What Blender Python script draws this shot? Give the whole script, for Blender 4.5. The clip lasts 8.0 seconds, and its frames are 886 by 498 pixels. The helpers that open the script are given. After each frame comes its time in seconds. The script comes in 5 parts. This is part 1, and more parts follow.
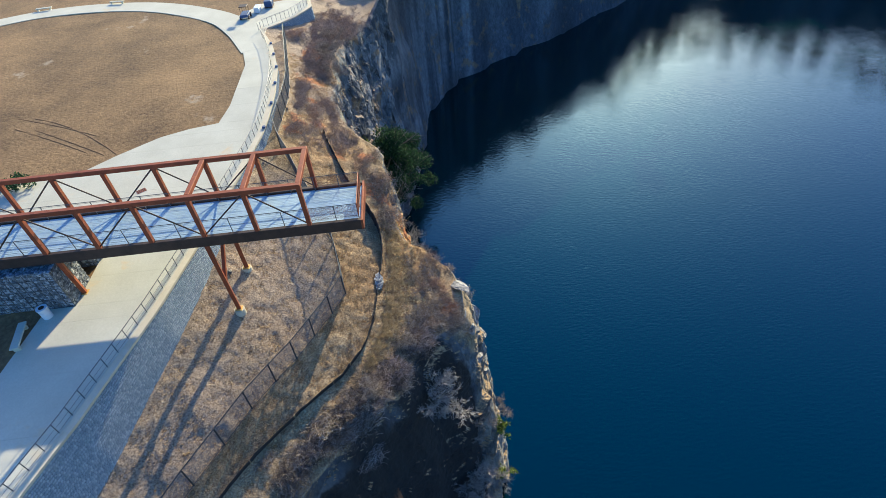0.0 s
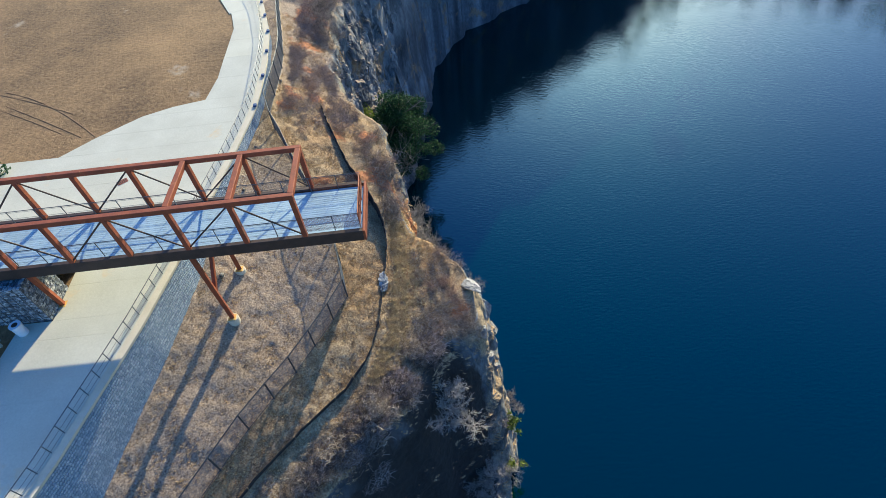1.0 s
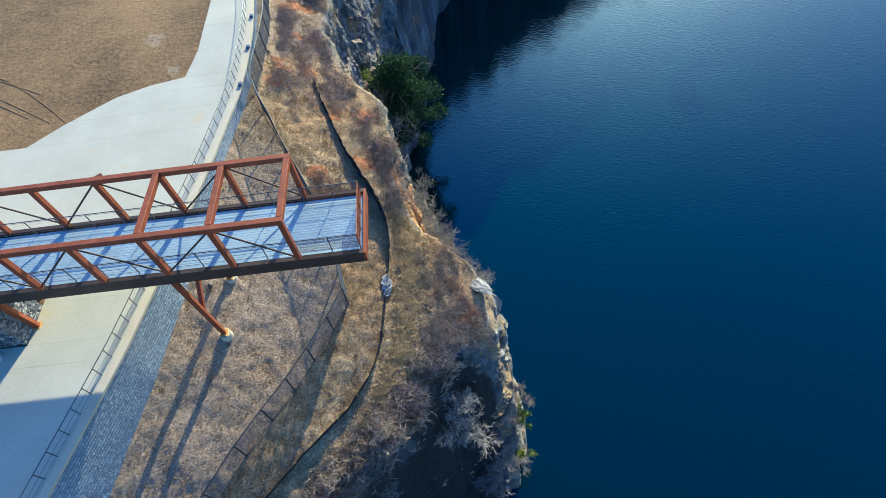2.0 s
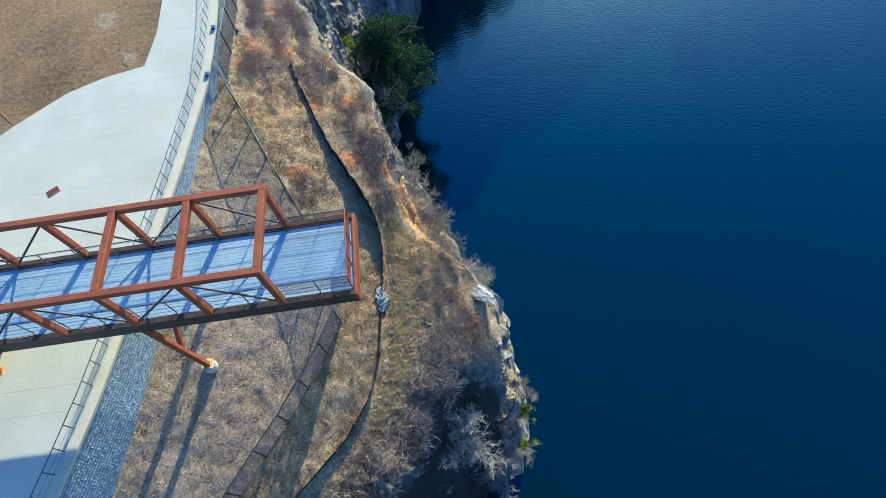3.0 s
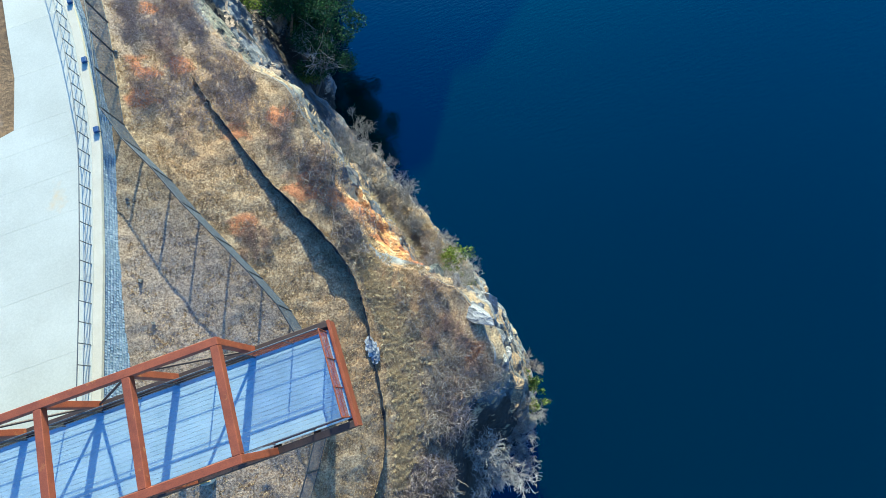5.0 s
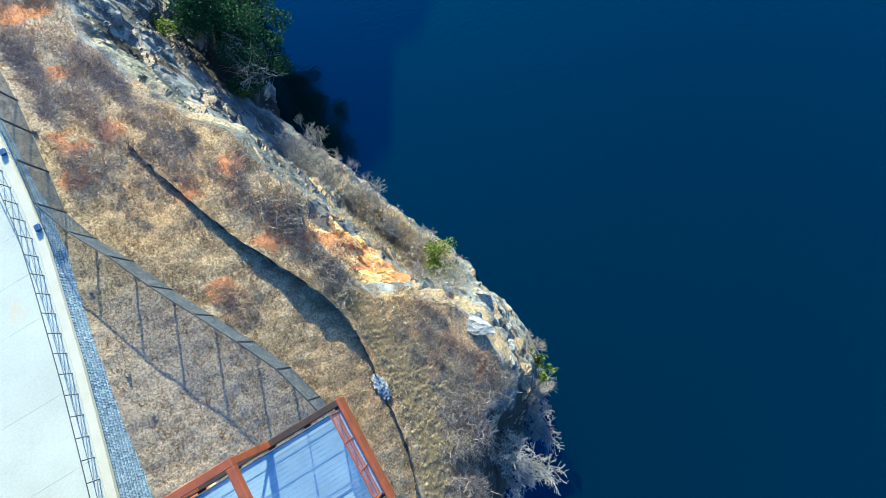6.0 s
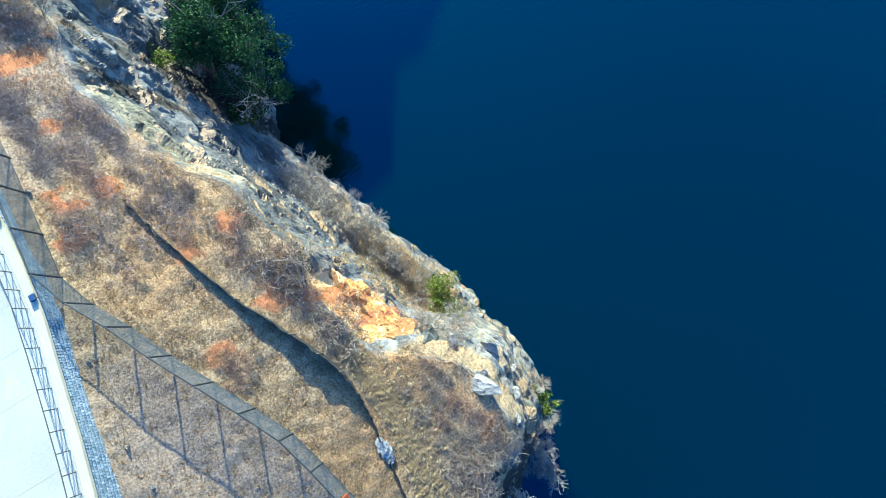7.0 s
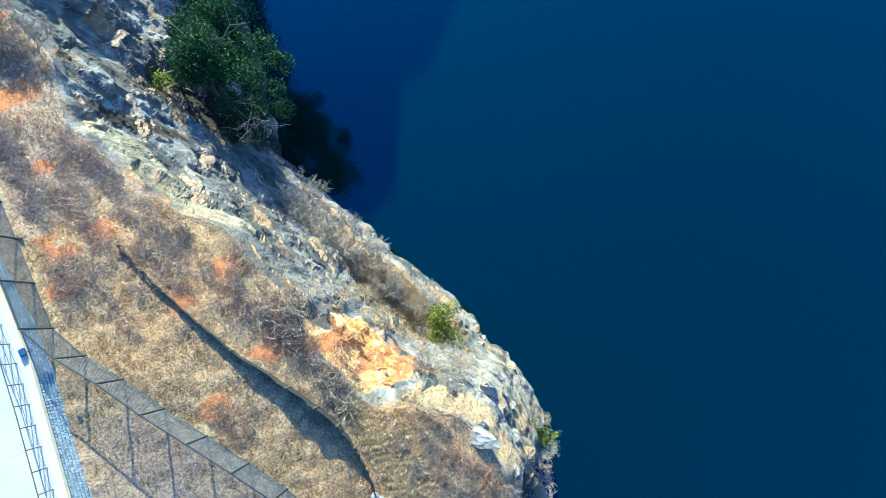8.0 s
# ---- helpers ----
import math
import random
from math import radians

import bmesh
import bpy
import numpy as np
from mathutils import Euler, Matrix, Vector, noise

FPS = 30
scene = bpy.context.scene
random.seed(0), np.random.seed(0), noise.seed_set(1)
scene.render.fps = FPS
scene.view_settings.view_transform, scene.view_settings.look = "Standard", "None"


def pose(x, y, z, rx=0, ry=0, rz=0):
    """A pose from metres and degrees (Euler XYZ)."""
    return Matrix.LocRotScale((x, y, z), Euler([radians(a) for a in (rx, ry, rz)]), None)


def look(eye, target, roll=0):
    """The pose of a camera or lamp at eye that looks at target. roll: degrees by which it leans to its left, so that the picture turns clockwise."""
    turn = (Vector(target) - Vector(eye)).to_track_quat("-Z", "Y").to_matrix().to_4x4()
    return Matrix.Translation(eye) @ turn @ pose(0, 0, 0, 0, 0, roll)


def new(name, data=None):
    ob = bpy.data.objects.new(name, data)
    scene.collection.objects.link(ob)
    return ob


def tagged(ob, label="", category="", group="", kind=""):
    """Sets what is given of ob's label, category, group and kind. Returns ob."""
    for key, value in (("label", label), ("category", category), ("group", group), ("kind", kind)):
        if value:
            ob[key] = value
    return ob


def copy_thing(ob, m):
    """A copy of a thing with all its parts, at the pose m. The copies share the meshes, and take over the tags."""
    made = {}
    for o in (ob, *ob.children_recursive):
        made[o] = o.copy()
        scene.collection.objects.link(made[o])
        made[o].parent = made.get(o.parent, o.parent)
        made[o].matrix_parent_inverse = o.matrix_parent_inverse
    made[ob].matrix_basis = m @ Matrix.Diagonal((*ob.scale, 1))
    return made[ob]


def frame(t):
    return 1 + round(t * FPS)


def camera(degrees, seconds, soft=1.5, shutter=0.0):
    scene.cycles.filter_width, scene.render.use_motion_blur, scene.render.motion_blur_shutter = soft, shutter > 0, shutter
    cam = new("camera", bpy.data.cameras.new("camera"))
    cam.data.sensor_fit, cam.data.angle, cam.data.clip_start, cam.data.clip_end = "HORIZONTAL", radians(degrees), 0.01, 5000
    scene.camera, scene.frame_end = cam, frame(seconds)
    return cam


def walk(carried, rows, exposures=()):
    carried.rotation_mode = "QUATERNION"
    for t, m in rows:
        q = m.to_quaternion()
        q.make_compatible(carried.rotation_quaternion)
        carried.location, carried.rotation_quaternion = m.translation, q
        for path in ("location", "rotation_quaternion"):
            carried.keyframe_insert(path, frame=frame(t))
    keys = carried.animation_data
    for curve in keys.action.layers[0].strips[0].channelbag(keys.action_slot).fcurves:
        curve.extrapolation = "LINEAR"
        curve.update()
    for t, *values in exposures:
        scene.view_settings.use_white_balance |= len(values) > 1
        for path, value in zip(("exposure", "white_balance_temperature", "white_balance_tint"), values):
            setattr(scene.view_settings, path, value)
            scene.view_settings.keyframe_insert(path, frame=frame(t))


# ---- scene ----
cam = camera(79.8, 8.0, 0.5)
PATH = [
    (0, (8.536, -29.733, 23.277), (8.57, -28.254, 21.931), -5.6),
    (0.5, (8.534, -26.691, 23.413), (8.553, -25.275, 22.001), -5.9),
    (1, (8.56, -23.774, 23.624), (8.558, -22.434, 22.14), -6.5),
    (1.5, (8.599, -20.763, 23.764), (8.575, -19.506, 22.209), -7.2),
    (1.7, (8.596, -19.559, 23.775), (8.56, -18.334, 22.194), -7.7),
    (2.8, (8.627, -12.954, 23.657), (8.606, -11.929, 21.94), -9.5),
    (3, (8.679, -11.832, 23.644), (8.65, -10.84, 21.907), -9.8),
    (3.5, (8.867, -9.034, 23.63), (8.815, -8.133, 21.845), -11.1),
    (4, (9.017, -6.273, 23.629), (8.972, -5.469, 21.799), -13.1),
    (4.5, (9.327, -3.632, 23.595), (9.319, -2.933, 21.721), -15.9),
    (4.7, (9.5, -2.634, 23.587), (9.497, -1.977, 21.698), -17.2),
    (5.8, (10.689, 2.442, 23.675), (10.701, 2.855, 21.718), -28.0),
    (6, (11.066, 3.373, 23.682), (11.076, 3.757, 21.719), -30.0),
    (6.5, (12.107, 5.573, 23.676), (12.105, 5.936, 21.71), -32.1),
    (7, (13.185, 7.622, 23.591), (13.172, 7.969, 21.622), -33.4),
    (7.5, (14.183, 9.485, 23.48), (14.159, 9.818, 21.508), -34.7),
    (8, (15.176, 11.085, 23.291), (15.139, 11.404, 21.317), -36.6),
]
EXPOSURES = [(0, 0.66, 5900, 0), (1.5, 0.68, 5550, -3), (3, 0.74, 5150, -7), (4.7, 0.92, 4980, -10), (6, 1.13, 4900, -12), (8, 1.33, 4880, -12)]
walk(cam, [(t, look(eye, target, roll)) for t, eye, target, roll in PATH], EXPOSURES)

# ---- light ----
SUN_X, SUN_Y, SUN_EL = 0.33, 1.0, 20.5
world = bpy.data.worlds.new("sky")
scene.world = world
world.use_nodes = True
wn = world.node_tree.nodes
sky = wn.new("ShaderNodeTexSky")
sky.sky_type = "NISHITA"
sky.sun_disc = False
sky.sun_elevation = radians(SUN_EL)
sky.sun_rotation = math.atan2(SUN_X, SUN_Y)
sky.air_density, sky.dust_density, sky.ozone_density = 1.1, 1.3, 2.5
clear = wn.new("ShaderNodeHueSaturation")
clear.inputs["Saturation"].default_value = 1.38
clear.inputs["Hue"].default_value = 0.518
clear.inputs["Value"].default_value = 1.2
world.node_tree.links.new(sky.outputs[0], clear.inputs["Color"])
world.node_tree.links.new(clear.outputs[0], wn["Background"].inputs[0])
wn["Background"].inputs[1].default_value = 0.15
sun = new("sun", bpy.data.lights.new("sun", "SUN"))
sun.data.energy, sun.data.angle, sun.data.color = 6.0, radians(0.53), (1.0, 0.80, 0.53)
hz = math.hypot(SUN_X, SUN_Y) * math.tan(radians(SUN_EL))
sun.matrix_world = look((60 * SUN_X, 60 * SUN_Y, 60 * hz), (0, 0, 0))


# ---- materials ----
def node_mat(name, rough=0.85, metal=0.0):
    m = bpy.data.materials.new(name)
    m.use_nodes = True
    b = m.node_tree.nodes["Principled BSDF"]
    b.inputs["Roughness"].default_value, b.inputs["Metallic"].default_value = rough, metal
    return m, m.node_tree.nodes, m.node_tree.links, b


def tex_noise(n, l, scale, detail=5, rough=0.6, coords=None):
    t = n.new("ShaderNodeTexNoise")
    t.inputs["Scale"].default_value, t.inputs["Detail"].default_value, t.inputs["Roughness"].default_value = scale, detail, rough
    if coords is None:
        coords = n.new("ShaderNodeTexCoord").outputs["Object"]
    l.new(coords, t.inputs["Vector"])
    return t


def ramp(n, l, src, stops):
    r = n.new("ShaderNodeValToRGB")
    el = r.color_ramp.elements
    while len(el) < len(stops):
        el.new(0.5)
    for e, (p, c) in zip(el, stops):
        e.position, e.color = p, (*c, 1) if len(c) == 3 else c
    l.new(src, r.inputs[0])
    return r


def mix(n, l, fac, a, b, kind="MIX"):
    x = n.new("ShaderNodeMix")
    x.data_type, x.blend_type = "RGBA", kind
    for sock, v in ((x.inputs[0], fac), (x.inputs[6], a), (x.inputs[7], b)):
        if isinstance(v, (int, float)):
            sock.default_value = v if sock == x.inputs[0] else (v, v, v, 1)
        elif isinstance(v, tuple):
            sock.default_value = (*v, 1)
        else:
            l.new(v, sock)
    return x.outputs[2]


def bump(n, l, bsdf, src, strength=0.5, dist=0.05):
    b = n.new("ShaderNodeBump")
    b.inputs["Strength"].default_value, b.inputs["Distance"].default_value = strength, dist
    l.new(src, b.inputs["Height"])
    l.new(b.outputs[0], bsdf.inputs["Normal"])
    return b


def vary(n, l, col, amount=0.35):
    """Shift a colour piece by piece."""
    info = n.new("ShaderNodeObjectInfo")
    hsv = n.new("ShaderNodeHueSaturation")
    mp = n.new("ShaderNodeMapRange")
    mp.inputs[3].default_value, mp.inputs[4].default_value = 1 - amount, 1 + amount
    l.new(info.outputs["Random"], mp.inputs[0])
    l.new(mp.outputs[0], hsv.inputs["Value"])
    l.new(col, hsv.inputs["Color"])
    return hsv.outputs[0]


def mottled(name, c0, c1, big=0.6, fine=12.0, rough=0.85, metal=0.0, relief=0.3, dist=0.02, spots=None, random_piece=0.0):
    m, n, l, b = node_mat(name, rough, metal)
    t1, t2 = tex_noise(n, l, big, 4), tex_noise(n, l, fine, 6, 0.7)
    k = mix(n, l, 0.5, t1.outputs["Fac"], t2.outputs["Fac"])
    col = ramp(n, l, k, [(0.35, c0), (0.65, c1)]).outputs[0]
    if spots:
        t3 = tex_noise(n, l, spots[1], 5, 0.65)
        f = ramp(n, l, t3.outputs["Fac"], [(spots[2], (0, 0, 0)), (spots[2] + 0.08, (1, 1, 1))]).outputs[0]
        col = mix(n, l, f, col, spots[0])
    if random_piece:
        col = vary(n, l, col, random_piece)
    l.new(col, b.inputs["Base Color"])
    bump(n, l, b, t2.outputs["Fac"], relief, dist)
    return m


def island(name, stops, rough=0.9, spec=0.2, thin=0.0):
    """A colour for every loose piece of a mesh, picked from a ramp."""
    m, n, l, b = node_mat(name, rough)
    g = n.new("ShaderNodeNewGeometry")
    r = ramp(n, l, g.outputs["Random Per Island"], stops)
    t = tex_noise(n, l, 9, 3)
    col = mix(n, l, 0.25, r.outputs[0], ramp(n, l, t.outputs["Fac"], [(0.3, (0.2, 0.2, 0.2)), (0.7, (0.8, 0.8, 0.8))]).outputs[0], "OVERLAY")
    l.new(col, b.inputs["Base Color"])
    b.inputs["Specular IOR Level"].default_value = spec
    if thin:
        tr = n.new("ShaderNodeBsdfTranslucent")
        l.new(col, tr.inputs[0])
        sh = n.new("ShaderNodeMixShader")
        sh.inputs[0].default_value = thin
        l.new(b.outputs[0], sh.inputs[1])
        l.new(tr.outputs[0], sh.inputs[2])
        l.new(sh.outputs[0], n["Material Output"].inputs[0])
    return m


def land_material():
    """Dead turf with red clay, thicket litter towards the rim, bare rock on the steep faces."""
    m, n, l, b = node_mat("land", 0.95)
    co = n.new("ShaderNodeTexCoord").outputs["Object"]
    geo = n.new("ShaderNodeNewGeometry")
    sep = n.new("ShaderNodeSeparateXYZ")
    l.new(geo.outputs["True Normal"], sep.inputs[0])
    big, mid, fine = tex_noise(n, l, 0.09, 5, 0.6, co), tex_noise(n, l, 0.9, 6, 0.65, co), tex_noise(n, l, 7.0, 6, 0.75, co)
    turf = ramp(n, l, mix(n, l, 0.72, mid.outputs["Fac"], fine.outputs["Fac"]), [(0.39, (0.115, 0.072, 0.038)), (0.5, (0.335, 0.232, 0.125)), (0.6, (0.57, 0.43, 0.25))]).outputs[0]
    ochre = ramp(n, l, fine.outputs["Fac"], [(0.36, (0.16, 0.075, 0.03)), (0.64, (0.52, 0.31, 0.13))]).outputs[0]
    turf = mix(n, l, ramp(n, l, mix(n, l, 0.35, big.outputs["Fac"], mid.outputs["Fac"]), [(0.47, (0, 0, 0)), (0.58, (0.7, 0.7, 0.7))]).outputs[0], turf, ochre)
    clay = ramp(n, l, fine.outputs["Fac"], [(0.3, (0.30, 0.10, 0.035)), (0.7, (0.62, 0.27, 0.11))]).outputs[0]
    at = n.new("ShaderNodeAttribute")
    at.attribute_name = "cover"
    cov = n.new("ShaderNodeSeparateColor")
    l.new(at.outputs["Color"], cov.inputs[0])

    def patchy(amount, lo, hi):
        """A cover's amount, broken up by noise at its edges."""
        return ramp(n, l, mix(n, l, 0.5, amount, mix(n, l, 0.5, mid.outputs["Fac"], fine.outputs["Fac"])), [(lo, (0, 0, 0)), (hi, (1, 1, 1))]).outputs[0]

    gr = tex_noise(n, l, 0.22, 4, 0.6, co)
    mulch = ramp(n, l, fine.outputs["Fac"], [(0.36, (0.145, 0.105, 0.077)), (0.64, (0.53, 0.405, 0.285))]).outputs[0]
    soil = mix(n, l, patchy(mix(n, l, 0.4, cov.outputs[1], gr.outputs["Fac"]), 0.49, 0.68), turf, mulch)
    f_clay = patchy(cov.outputs[0], 0.42, 0.58)
    soil = mix(n, l, f_clay, soil, clay)
    # rock: streaked down the face, with orange oxide
    mp = n.new("ShaderNodeMapping")
    mp.inputs["Scale"].default_value = (1, 1, 0.3)
    l.new(co, mp.inputs[0])
    r1, r2 = tex_noise(n, l, 0.5, 8, 0.7, mp.outputs[0]), tex_noise(n, l, 3.5, 7, 0.7, mp.outputs[0])
    vor = n.new("ShaderNodeTexVoronoi")
    vor.feature, vor.inputs["Scale"].default_value = "DISTANCE_TO_EDGE", 0.75
    wob = n.new("ShaderNodeVectorMath")
    wob.operation = "MULTIPLY_ADD"
    l.new(r1.outputs["Color"], wob.inputs[0])
    wob.inputs[1].default_value = (3.5, 3.5, 3.5)
    l.new(mp.outputs[0], wob.inputs[2])
    l.new(wob.outputs[0], vor.inputs["Vector"])
    rat = n.new("ShaderNodeAttribute")
    rat.attribute_name = "rock"
    rc = n.new("ShaderNodeSeparateColor")
    l.new(rat.outputs["Color"], rc.inputs[0])
    slab = mix(n, l, 0.45, rc.outputs[1], rc.outputs[2])
    grain = mix(n, l, 0.5, r1.outputs["Fac"], r2.outputs["Fac"])
    rock = ramp(n, l, mix(n, l, 0.42, grain, slab), [(0.3, (0.048, 0.053, 0.06)), (0.47, (0.125, 0.132, 0.14)), (0.66, (0.31, 0.31, 0.305))]).outputs[0]
    ox = tex_noise(n, l, 0.28, 5, 0.6, co)
    fo = ramp(n, l, ox.outputs["Fac"], [(0.56, (0, 0, 0)), (0.66, (0.7, 0.7, 0.7))]).outputs[0]
    rock = mix(n, l, fo, rock, (0.42, 0.25, 0.11))
    st = tex_noise(n, l, 0.06, 3, 0.5, co)
    fd = ramp(n, l, st.outputs["Fac"], [(0.40, (0.5, 0.5, 0.5)), (0.5, (0, 0, 0))]).outputs[0]
    rock = mix(n, l, fd, rock, mix(n, l, r2.outputs["Fac"], (0.022, 0.022, 0.023), (0.10, 0.095, 0.085)))
    pale = ramp(n, l, mix(n, l, 0.4, r2.outputs["Fac"], slab), [(0.32, (0.11, 0.10, 0.08)), (0.5, (0.29, 0.27, 0.20)), (0.68, (0.50, 0.46, 0.34))]).outputs[0]
    rock = mix(n, l, patchy(rat.outputs["Alpha"], 0.46, 0.6), rock, pale)
    tawny = ramp(n, l, mix(n, l, 0.45, r2.outputs["Fac"], slab), [(0.3, (0.34, 0.13, 0.035)), (0.45, (0.66, 0.33, 0.10)), (0.6, (0.80, 0.58, 0.30)), (0.72, (0.42, 0.38, 0.30))]).outputs[0]
    f_orange = patchy(rc.outputs[0], 0.5, 0.62)
    rock = mix(n, l, f_orange, rock, tawny)
    crack = ramp(n, l, vor.outputs["Distance"], [(0.0, (0.25, 0.25, 0.25)), (0.06, (1, 1, 1))]).outputs[0]
    rock = mix(n, l, 0.3, rock, crack, "MULTIPLY")
    steep = n.new("ShaderNodeMath")
    steep.operation = "MULTIPLY_ADD"
    l.new(mid.outputs["Fac"], steep.inputs[0])
    steep.inputs[1].default_value = 0.35
    l.new(sep.outputs[2], steep.inputs[2])
    fs = ramp(n, l, steep.outputs[0], [(0.78, (1, 1, 1)), (0.92, (0, 0, 0))]).outputs[0]
    brush = ramp(n, l, fine.outputs["Fac"], [(0.32, (0.12, 0.085, 0.05)), (0.5, (0.34, 0.25, 0.15)), (0.66, (0.56, 0.45, 0.28))]).outputs[0]
    rock = mix(n, l, patchy(cov.outputs[2], 0.48, 0.6), rock, brush)
    # shade painted near-black into the rock, by the cover's alpha
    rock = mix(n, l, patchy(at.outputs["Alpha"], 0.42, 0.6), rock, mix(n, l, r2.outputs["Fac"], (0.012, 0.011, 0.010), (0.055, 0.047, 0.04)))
    rock = mix(n, l, f_clay, rock, clay)
    l.new(mix(n, l, fs, mix(n, l, f_orange, soil, tawny), rock), b.inputs["Base Color"])
    v1, v2 = n.new("ShaderNodeTexVoronoi"), n.new("ShaderNodeTexVoronoi")
    for vn, sc in ((v1, 0.9), (v2, 2.6)):
        vn.inputs["Scale"].default_value = sc
        l.new(wob.outputs[0], vn.inputs["Vector"])
    chunk = mix(n, l, 0.4, v1.outputs["Distance"], v2.outputs["Distance"])
    h = mix(n, l, fs, mix(n, l, 0.68, mix(n, l, 0.5, mid.outputs["Fac"], fine.outputs["Fac"]), 0.5), mix(n, l, 0.5, r2.outputs["Fac"], chunk))
    bump(n, l, b, h, 1.0, 0.4)
    return m


def water_material():
    m, n, l, b = node_mat("lake", 0.04)
    co = n.new("ShaderNodeTexCoord").outputs["Object"]
    big = tex_noise(n, l, 0.012, 3, 0.5, co)
    l.new(ramp(n, l, big.outputs["Fac"], [(0.3, (0.0003, 0.0118, 0.0095)), (0.7, (0.0005, 0.0142, 0.0122))]).outputs[0], b.inputs["Base Color"])
    b.inputs["IOR"].default_value = 1.75
    b.inputs["Specular Tint"].default_value = (0.10, 0.58, 1.0, 1)
    mp = n.new("ShaderNodeMapping")
    mp.inputs["Rotation"].default_value, mp.inputs["Scale"].default_value = (0, 0, radians(25)), (0.45, 1.3, 1)
    l.new(co, mp.inputs[0])
    w1, w2 = tex_noise(n, l, 2.1, 3, 0.5, mp.outputs[0]), tex_noise(n, l, 0.15, 2, 0.5, co)
    bump(n, l, b, mix(n, l, w2.outputs["Fac"], 0.5, w1.outputs["Fac"]), 0.28, 0.15)
    return m


LAND, WATER = land_material(), water_material()
LAWN = mottled("dormant_lawn", (0.075, 0.042, 0.018), (0.34, 0.205, 0.088), 0.09, 2.6, 0.95, relief=0.9, dist=0.12, spots=((0.42, 0.34, 0.24), 0.11, 0.63))
CONCRETE = mottled("concrete", (0.46, 0.44, 0.345), (0.60, 0.58, 0.47), 0.25, 9, 0.85, relief=0.1, dist=0.005, spots=((0.60, 0.47, 0.28), 0.16, 0.61))
CURB = mottled("curb_concrete", (0.54, 0.47, 0.33), (0.66, 0.59, 0.44), 0.8, 14, 0.85, relief=0.1, dist=0.005)
STEEL = mottled("weathering_steel", (0.17, 0.042, 0.018), (0.33, 0.085, 0.030), 1.3, 22, 0.65, 0.15, 0.15, 0.004, spots=((0.36, 0.14, 0.04), 1.6, 0.63))
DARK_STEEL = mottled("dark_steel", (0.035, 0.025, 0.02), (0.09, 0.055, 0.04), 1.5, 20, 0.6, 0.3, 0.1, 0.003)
DECK = mottled("galvanised_plank", (0.31, 0.42, 0.48), (0.45, 0.57, 0.62), 0.8, 16, 0.5, 0.35, 0.1, 0.002, random_piece=0.02)
RAIL = mottled("railing_steel", (0.08, 0.085, 0.09), (0.16, 0.165, 0.17), 3, 30, 0.5, 0.5, 0.1, 0.002)
FENCE_STEEL = mottled("fence_steel", (0.03, 0.033, 0.036), (0.075, 0.08, 0.085), 3, 30, 0.6, 0.2, 0.1, 0.002)
WIRE = mottled("chain_wire", (0.07, 0.085, 0.105), (0.13, 0.15, 0.175), 3, 30, 0.55, 0.2, 0.1, 0.002)
GALV = mottled("galvanised_steel", (0.20, 0.21, 0.22), (0.34, 0.35, 0.36), 3, 30, 0.45, 0.7, 0.1, 0.002)
FABRIC = mottled("silt_fabric", (0.012, 0.012, 0.013), (0.035, 0.035, 0.037), 1.0, 25, 0.8, relief=0.2, dist=0.01)
WOOD = mottled("wood_stake", (0.24, 0.17, 0.10), (0.40, 0.30, 0.19), 5, 40, 0.85)
PLASTIC = mottled("white_plastic", (0.62, 0.66, 0.72), (0.74, 0.77, 0.80), 4, 30, 0.4, relief=0.05)
BLUE = mottled("blue_paint", (0.02, 0.05, 0.13), (0.04, 0.09, 0.22), 4, 30, 0.5, relief=0.05)
WALL_STONE = island("wall_stone", [(0.0, (0.27, 0.33, 0.39)), (0.5, (0.35, 0.41, 0.47)), (1.0, (0.46, 0.52, 0.57))])
GABION = island("gabion_stone", [(0.0, (0.08, 0.09, 0.10)), (0.35, (0.17, 0.19, 0.21)), (0.7, (0.27, 0.29, 0.31)), (1.0, (0.44, 0.45, 0.46))])
RIPRAP = island("riprap", [(0.0, (0.16, 0.17, 0.18)), (0.5, (0.27, 0.275, 0.28)), (1.0, (0.46, 0.46, 0.45))])
WALL_FILL = mottled("wall_fill", (0.19, 0.235, 0.28), (0.29, 0.34, 0.39), 2, 14, 0.95, relief=0.6, dist=0.05)
# gabion core, coloured dark for the shade between the stones
SHADE_CORE = mottled("shaded_fill", (0.06, 0.06, 0.065), (0.16, 0.16, 0.165), 2, 14, 0.95, relief=0.6, dist=0.05)


